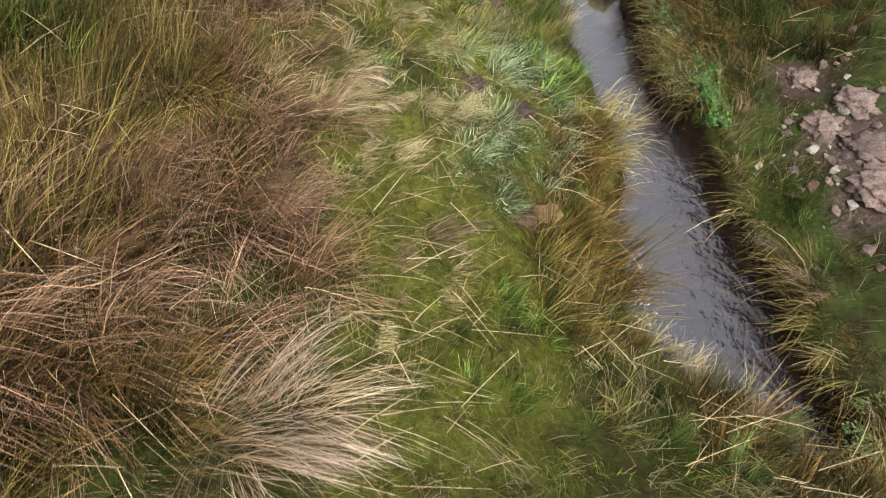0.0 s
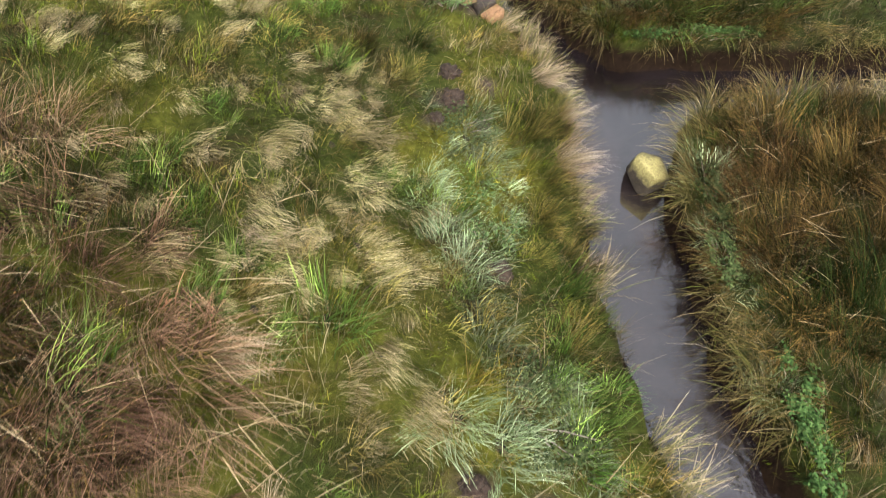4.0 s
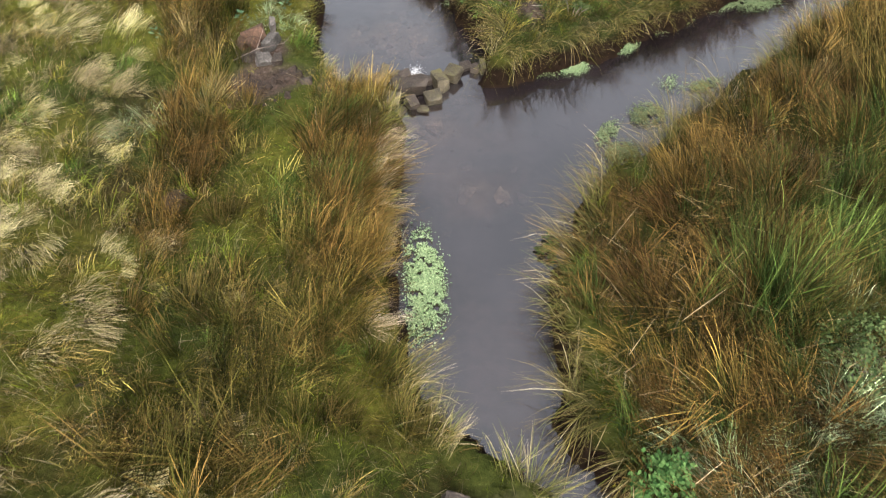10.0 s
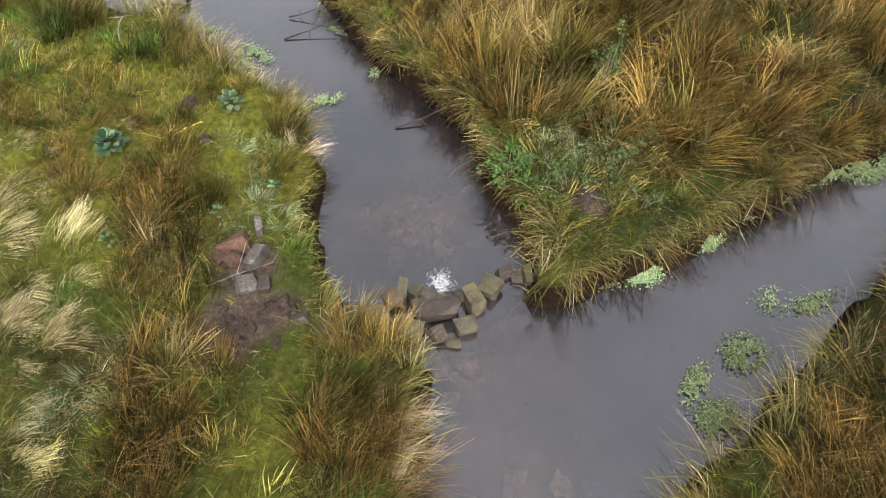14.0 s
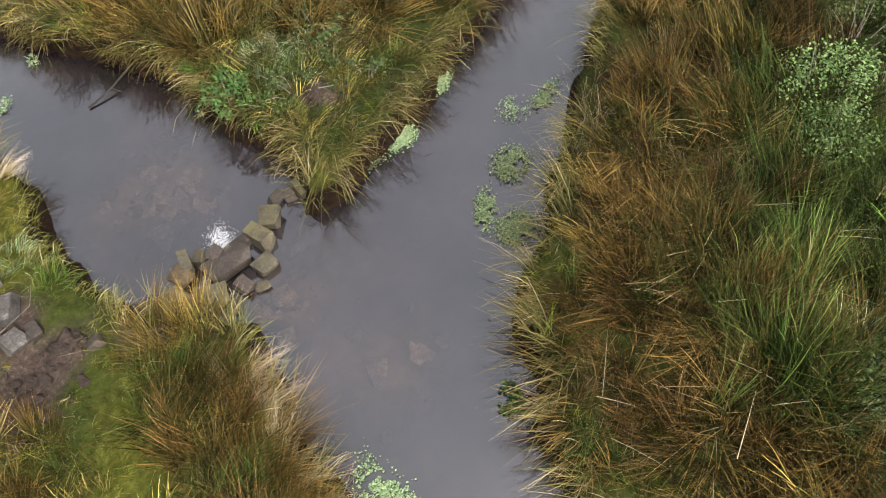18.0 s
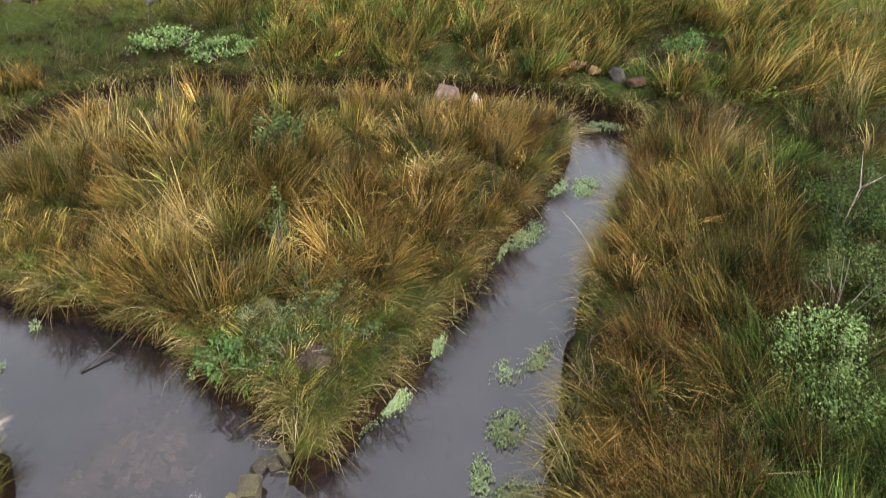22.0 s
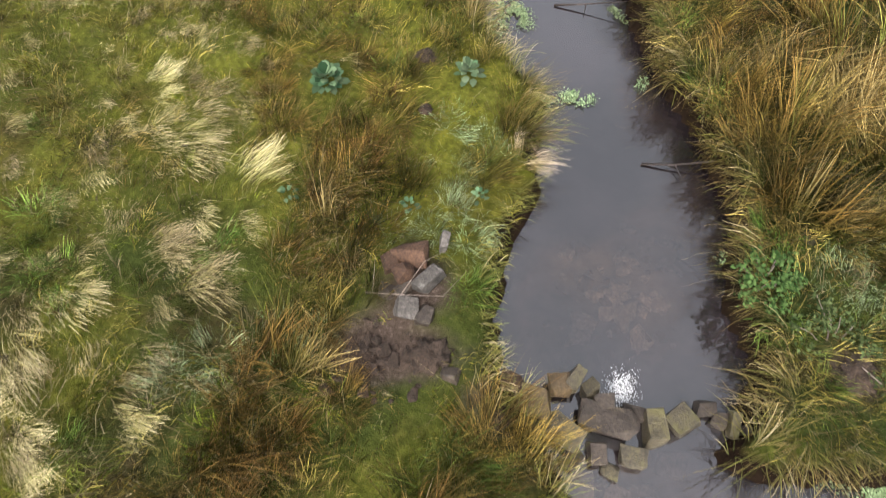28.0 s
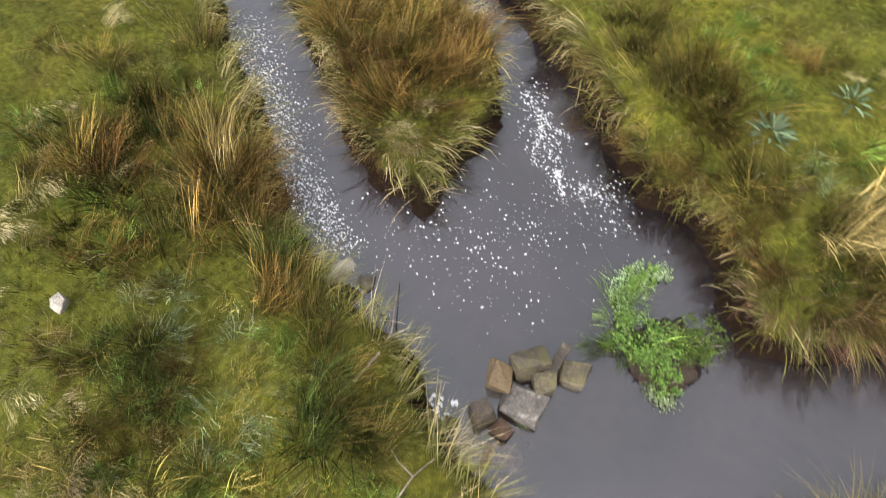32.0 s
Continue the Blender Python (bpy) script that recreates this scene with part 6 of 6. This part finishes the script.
for x, y, az, size in [(-3.2, 19.62, -0.5, 0.7), (-3.0, 19.75, 0.4, 0.8), (-2.86, 19.85, 0.9, 0.75), (-3.35, 19.5, -2.2, 0.55), (-2.95, 19.6, -1.2, 0.6)]:
    tussock("green", x, y, az, size, 0.03)
for x, y, az, size in [(-3.35, 19.82, 2.4, 0.75), (-3.45, 19.95, 2.8, 0.6)]:
    tussock("green", x, y, az, size * 1.2, -0.02)
for x, y, az, size in [(0.7, 15.3, -1.6, 0.8), (1.0, 15.65, -1.2, 0.8), (1.5, 15.5, -0.8, 0.8), (0.5, 15.5, -2.0, 0.8), (1.75, 15.35, -0.6, 0.8), (0.9, 15.15, -1.5, 0.7), (1.25, 15.3, -1.3, 0.75)]:
    tussock("green", x, y, az, size)


def cress(x, y, rx, ry, turn, many, colours, label):
    """A floating raft of small round leaves."""
    many = int(many * 4.5)
    a, q = RNG.uniform(0, 2 * np.pi, many), RNG.random(many) ** 0.62 * (1 + RNG.normal(0, 0.2, many))
    u, v = np.cos(a) * q * rx, np.sin(a) * q * ry
    px, py = u * math.cos(turn) - v * math.sin(turn), u * math.sin(turn) + v * math.cos(turn)
    ok = fuzz(px + x, py + y, 0.07, 61) * 0.6 + fuzz(px + x, py + y, 0.025, 62) * 0.4 > 0.36
    px, py = px[ok], py[ok]
    n = len(px)
    r = RNG.uniform(0.0035, 0.0085, n)
    k = np.arange(6) * math.pi / 3
    tilt = RNG.normal(0, 0.25, (n, 2))
    cx, cy = np.cos(k)[None] * r[:, None], np.sin(k)[None] * r[:, None] * 0.8
    z = 0.010 + RNG.random(n)[:, None] * 0.022 + cx * tilt[:, :1] + cy * tilt[:, 1:]
    ring = np.stack([px[:, None] + cx, py[:, None] + cy, np.maximum(z, 0.004)], 2)
    mid = np.stack([px, py, ring[:, :, 2].mean(1) ], 1)[:, None]
    co = np.concatenate([ring, mid], 1).reshape(-1, 3)
    b = np.arange(n)[:, None] * 7
    f3 = np.concatenate([b + np.array([[i, (i + 1) % 6, 6]]) for i in range(6)])
    ob = new("water_cress")
    ob.matrix_world = pose(x, y, 0)
    raft = new("leaf_raft", raw_mesh("leaf_raft", co, f3, np.zeros((0, 4), int), M_LEAF, np.repeat(shades(n, *colours, 0.3), 7, 0)))
    raft.parent = ob
    raft["kind"] = "stuff"
    return tagged(ob, label, "water plant", "floating cress rafts")


RAFT, THIN = "dense raft of pale green floating cress", "thin scatter of pale green floating cress leaves"
for x, y, rx, ry, turn, many, what in [
    (-0.12, 12.05, 0.16, 0.5, 0.1, 1700, RAFT), (-0.2, 11.6, 0.1, 0.22, 0, 120, THIN), (1.8, 13.55, 0.17, 0.14, 0.4, 520, RAFT), (1.68, 13.82, 0.09, 0.2, -0.6, 260, RAFT), (2.13, 14.1, 0.2, 0.16, 0.5, 460, RAFT),
    (2.85, 14.55, 0.2, 0.09, 0.4, 260, RAFT), (2.5, 14.58, 0.16, 0.14, 0, 90, THIN), (1.47, 14.83, 0.16, 0.11, 0.4, 260, RAFT), (2.1, 15.2, 0.16, 0.09, 0.6, 200, RAFT), (2.75, 15.62, 0.3, 0.08, 0.55, 200, THIN),
    (3.8, 16.1, 0.3, 0.2, 0.4, 900, RAFT), (3.4, 16.02, 0.25, 0.12, 0.5, 500, RAFT), (5.05, 16.42, 0.24, 0.15, 0.4, 420, RAFT), (4.75, 16.58, 0.2, 0.08, 0.4, 200, RAFT), (6.3, 17.4, 0.3, 0.14, -0.6, 300, RAFT),
    (-1.48, 17.05, 0.16, 0.09, 0.3, 160, RAFT), (-1.68, 16.9, 0.1, 0.06, 0, 50, THIN), (-2.4, 17.78, 0.24, 0.14, -0.5, 520, RAFT), (-2.45, 17.55, 0.12, 0.12, 0, 120, THIN), (-2.95, 18.22, 0.1, 0.05, 0.6, 40, THIN),
    (-1.02, 17.45, 0.06, 0.1, 0, 24, THIN), (-1.5, 18.2, 0.16, 0.05, -0.6, 60, THIN), (1.0, 11.75, 0.07, 0.14, 0, 50, THIN), (0.12, 16.05, 0.1, 0.06, 0, 24, THIN), (1.05, 14.72, 0.25, 0.06, 0, 60, THIN),
    (-3.36, 20.22, 0.16, 0.12, 0.8, 260, RAFT), (-3.45, 19.95, 0.1, 0.2, 0.5, 120, THIN), (-2.8, 19.45, 0.12, 0.08, 0, 90, RAFT), (0.72, 14.8, 0.18, 0.08, 0, 90, THIN), (-3.45, 18.7, 0.08, 0.05, 0, 60, THIN),
]:
    cress(x, y, rx, ry, turn, many, CRESS, what)


# ---- foam on the water ----
def foam():
    pts = []
    for (ax, ay), (bx, by), many, w in [((-7.8, 20.05), (-6.9, 19.6), 420, 0.12), ((-6.9, 19.6), (-6.0, 19.1), 520, 0.11), ((-6.0, 19.1), (-5.3, 18.88), 380, 0.09), ((-5.2, 21.2), (-4.7, 20.6), 90, 0.09),
                                        ((-4.9, 20.95), (-4.3, 20.4), 110, 0.06), ((-4.1, 20.75), (-3.8, 20.4), 60, 0.13), ((-5.2, 19.3), (-3.9, 20.3), 170, 0.3), ((-4.6, 19.7), (-4.2, 19.2), 40, 0.25),
                                        ((-5.16, 21.06), (-4.86, 20.93), 60, 0.035), ((-4.86, 20.93), (-4.58, 20.92), 34, 0.02), ((-4.86, 20.9), (-4.68, 20.49), 44, 0.015), ((-4.49, 20.58), (-4.24, 20.35), 40, 0.015), ((-4.25, 20.5), (-4.02, 20.64), 60, 0.05)]:
        many = int(many * 3.2)
        u = RNG.random(many)
        pts.append(np.stack([ax + (bx - ax) * u + RNG.normal(0, w, many), ay + (by - ay) * u + RNG.normal(0, w, many), 0.0015 + 0.0062 * RNG.random(many) ** 3.5], 1))
    n = 1500
    pts.append(np.stack([-0.29 + RNG.normal(0, 0.035, n) + 0.05 * RNG.choice([-1, 0, 1], n, p=[0.2, 0.5, 0.3]), 14.73 + RNG.normal(0, 0.07, n), 0.001 + 0.0026 * RNG.random(n) ** 2], 1))
    n = 260
    pts.append(np.stack([1.62 + RNG.normal(0, 0.05, n), 3.1 + RNG.normal(0, 0.2, n), 0.0015 + 0.007 * RNG.random(n) ** 3], 1))
    n = 50
    pts.append(np.stack([-4.0 + RNG.normal(0, 0.08, n), 18.34 + RNG.normal(0, 0.06, n), RNG.uniform(0.006, 0.018, n)], 1))
    p = np.concatenate(pts)
    p = p[shore(p[:, 0], p[:, 1]) < -0.02]
    n = len(p)
    k = np.arange(8) * math.pi / 4
    st, az = RNG.uniform(1.0, 2.0, n)[:, None], RNG.uniform(0, 3.14, n)[:, None]
    r = p[:, 2:3] * RNG.uniform(0.6, 1.2, (n, 8))
    u, v = np.cos(k) * r * st, np.sin(k) * r
    ring = np.stack([p[:, :1] + u * np.cos(az) - v * np.sin(az), p[:, 1:2] + u * np.sin(az) + v * np.cos(az), np.full((n, 8), 0.002)], 2)
    top = np.stack([p[:, 0], p[:, 1], 0.003 + p[:, 2] * 0.4], 1)[:, None]
    b = np.arange(n)[:, None] * 9
    ob = new("foam", raw_mesh("foam", np.concatenate([ring, top], 1).reshape(-1, 3), np.concatenate([b + np.array([[i, (i + 1) % 8, 8]]) for i in range(8)]), np.zeros((0, 4), int), M_FOAM, None, True))
    return tagged(ob, "white flecks of foam drifting on the stream", "foam", kind="stuff")


foam()


# ---- dead twigs ----
def dead_branch(points_list, r, mat, label, name="dead_branch"):
    ob = None
    for i, pts in enumerate(points_list):
        bm = bmesh.new()
        twig(bm, pts, r if i == 0 else r * 0.6, r * 0.25)
        piece = part(name if i == 0 else "side_twig", bm, mat, ob, smooth=True)
        ob = ob or piece
    return tagged(ob, label, "branch")


dead_branch([[(-4.42, 18.1, 0.35), (-4.44, 18.35, 0.3), (-4.5, 18.55, 0.24), (-4.66, 18.75, 0.12), (-4.8, 18.95, 0.02)], [(-4.48, 18.5, 0.26), (-4.44, 18.65, 0.2), (-4.5, 18.8, 0.12)], [(-4.62, 18.7, 0.16), (-4.75, 18.68, 0.1), (-4.85, 18.72, 0.04)], [(-4.44, 18.35, 0.3), (-4.3, 18.48, 0.2), (-4.22, 18.5, 0.1)]],
            0.012, M_TWIG, "bleached forked twig reaching over the pool")
dead_branch([[(-3.64, 17.48, 0.42), (-3.67, 17.59, 0.46), (-3.70, 17.72, 0.46), (-3.72, 17.89, 0.42), (-3.71, 18.00, 0.36), (-3.68, 18.22, 0.20)], [(-3.72, 17.89, 0.42), (-3.85, 17.90, 0.40), (-3.96, 17.94, 0.36)]], 0.009, M_TWIG, "thin bleached twig standing in bank rushes")
dead_branch([[(-0.75, 16.62, 0.01), (-0.5, 16.7, 0.05), (-0.2, 16.85, 0.1), (-0.02, 16.9, 0.18)], [(-0.5, 16.7, 0.05), (-0.42, 16.62, 0.03)]], 0.012, M_WETWOOD, "dark wet branch lying from bank into pool")
dead_branch([[(-2.08, 18.05, 0.01), (-1.8, 18.14, 0.06), (-1.45, 18.25, 0.14)], [(-1.8, 18.14, 0.06), (-1.78, 18.05, 0.03)]], 0.012, M_WETWOOD, "dark wet branch sticking out of the bank")
dead_branch([[(-2.08, 18.45, 0.02), (-1.9, 18.45, 0.06), (-1.62, 18.5, 0.16)], [(-1.92, 18.45, 0.05), (-1.98, 18.55, 0.05)]], 0.010, M_WETWOOD, "dark wet twig sticking out of the bank")
dead_branch([[(-2.1, 14.45, 0.42), (-1.85, 14.5, 0.52), (-1.6, 14.62, 0.5), (-1.55, 14.9, 0.42)], [(-1.85, 14.5, 0.52), (-1.8, 14.75, 0.6), (-1.7, 14.9, 0.6)], [(-2.05, 14.47, 0.44), (-2.15, 14.7, 0.5)]], 0.0045, M_TWIG, "pale dead twigs over a stone heap")
dead_branch([[(6.05, 13.9, 0.5), (6.3, 14.0, 0.95), (6.5, 14.2, 1.2)], [(6.3, 14.0, 0.95), (6.45, 13.9, 1.1)]], 0.012, M_TWIG, "bare grey twig in a shrubby herb")

# ---- iris blades among the rushes ----
for x, y, n in [(0.45, 17.95, 16), (0.75, 18.1, 10), (1.0, 18.2, 6), (2.72, 16.95, 3), (2.0, 16.2, 3)]:
    a = RNG.uniform(0, 6.28, n)
    p = np.stack([np.cos(a) * 0.08, np.sin(a) * 0.08, np.full(n, -0.02)], 1)
    co, f3, f4, cl, _ = blades(p, RNG.uniform(0.5, 0.85, n), RNG.uniform(0.011, 0.018, n), a, RNG.uniform(3, 20, n), RNG.uniform(10, 60, n), shades(n, (0.10, 0.17, 0.03), (0.16, 0.24, 0.05)), shades(n, (0.30, 0.32, 0.07), (0.5, 0.45, 0.14)), 5)
    ob = new("iris_plant", raw_mesh("iris_plant", co, f3, f4, M_LEAF, cl))
    ob.matrix_world = pose(x, y, at_ground(x, y))
    tagged(ob, "yellow green sword shaped iris leaves among rushes", "plant", "iris plants")

# ---- scree at the hill's foot
for i in range(60):
    x, y = RNG.uniform(-1.6, 2.6), RNG.uniform(24.6, 27.2)
    q = 0.15 + 0.4 * RNG.random() ** 2
    stone("scree_stone", x, y, at_ground(x, y) + q * 0.1, (q, q * 0.7, q * 0.6), (M_GREY, M_GREY, M_DARK)[i % 3], "grey broken stone in hillside scree", RNG.uniform(0, 180), (20, 0), 700 + i, group="stones on the hill", corners=10)

# ---- stones on the hill and by the far ditch ----
for i, (x, y, q, mat) in enumerate([(-0.6, 26.2, 0.7, M_GREY), (0.7, 24.9, 0.55, M_GREY), (1.3, 24.9, 0.5, M_GREY), (1.6, 24.6, 0.4, M_GREY), (1.85, 23.9, 0.35, M_GREY), (0.1, 25.0, 0.4, M_GREY), (2.9, 23.3, 0.3, M_GREY), (2.8, 25.2, 0.5, M_GREY),
                                    (3.9, 24.0, 0.25, M_GREY), (2.4, 25.0, 0.35, M_GREY), (0.3, 26.6, 0.6, M_GREY), (1.0, 26.4, 0.6, M_GREY), (1.9, 26.0, 0.5, M_GREY), (3.4, 25.4, 0.35, M_GREY), (5.2, 24.2, 0.25, M_GREY), (6.4, 23.6, 0.2, M_GREY),
                                    (7.6, 23.0, 0.22, M_GREY), (9.0, 21.8, 0.2, M_GREY), (4.6, 25.0, 0.3, M_GREY), (-1.2, 26.0, 0.5, M_GREY), (8.4, 22.8, 0.2, M_GREY), (10.4, 21.6, 0.3, M_GREY)]):
    stone("hill_stone", x, y, at_ground(x, y) + q * 0.06, (q * 0.8, q * 0.55, q * 0.55), mat, "grey lichened stone on the hill slope", RNG.uniform(0, 180), (15, 0), 300 + i, group="stones on the hill")
for i, (x, y, size, mat, what) in enumerate([(6.75, 18.2, (0.3, 0.24, 0.24), M_TAN, "tan stone in the far bank"), (6.6, 18.45, (0.26, 0.22, 0.2), M_ORANGE, "orange stone in the far bank"), (6.85, 17.85, (0.3, 0.22, 0.22), M_GREY, "grey stone in the far bank"),
                                             (6.95, 17.6, (0.35, 0.25, 0.2), M_RED, "brown stone in the far bank"), (4.58, 19.02, (0.85, 0.4, 0.5), M_BARE, "flat pinkish slab beside the far ditch"), (4.96, 18.7, (0.26, 0.16, 0.5), M_PALE, "white stone beside the far ditch"),
                                             (5.6, 17.5, (0.5, 0.35, 0.14), M_RED, "flat brown stone in the ditch mouth"), (5.95, 17.35, (0.3, 0.25, 0.12), M_OLIVE, "olive stone in the ditch mouth")]):
    stone("ditch_stone", x, y, max(at_ground(x, y), -0.02) + size[2] * 0.3, size, mat, what, RNG.uniform(-30, 30), (0, 0), 340 + i, group="stones by the far ditch")
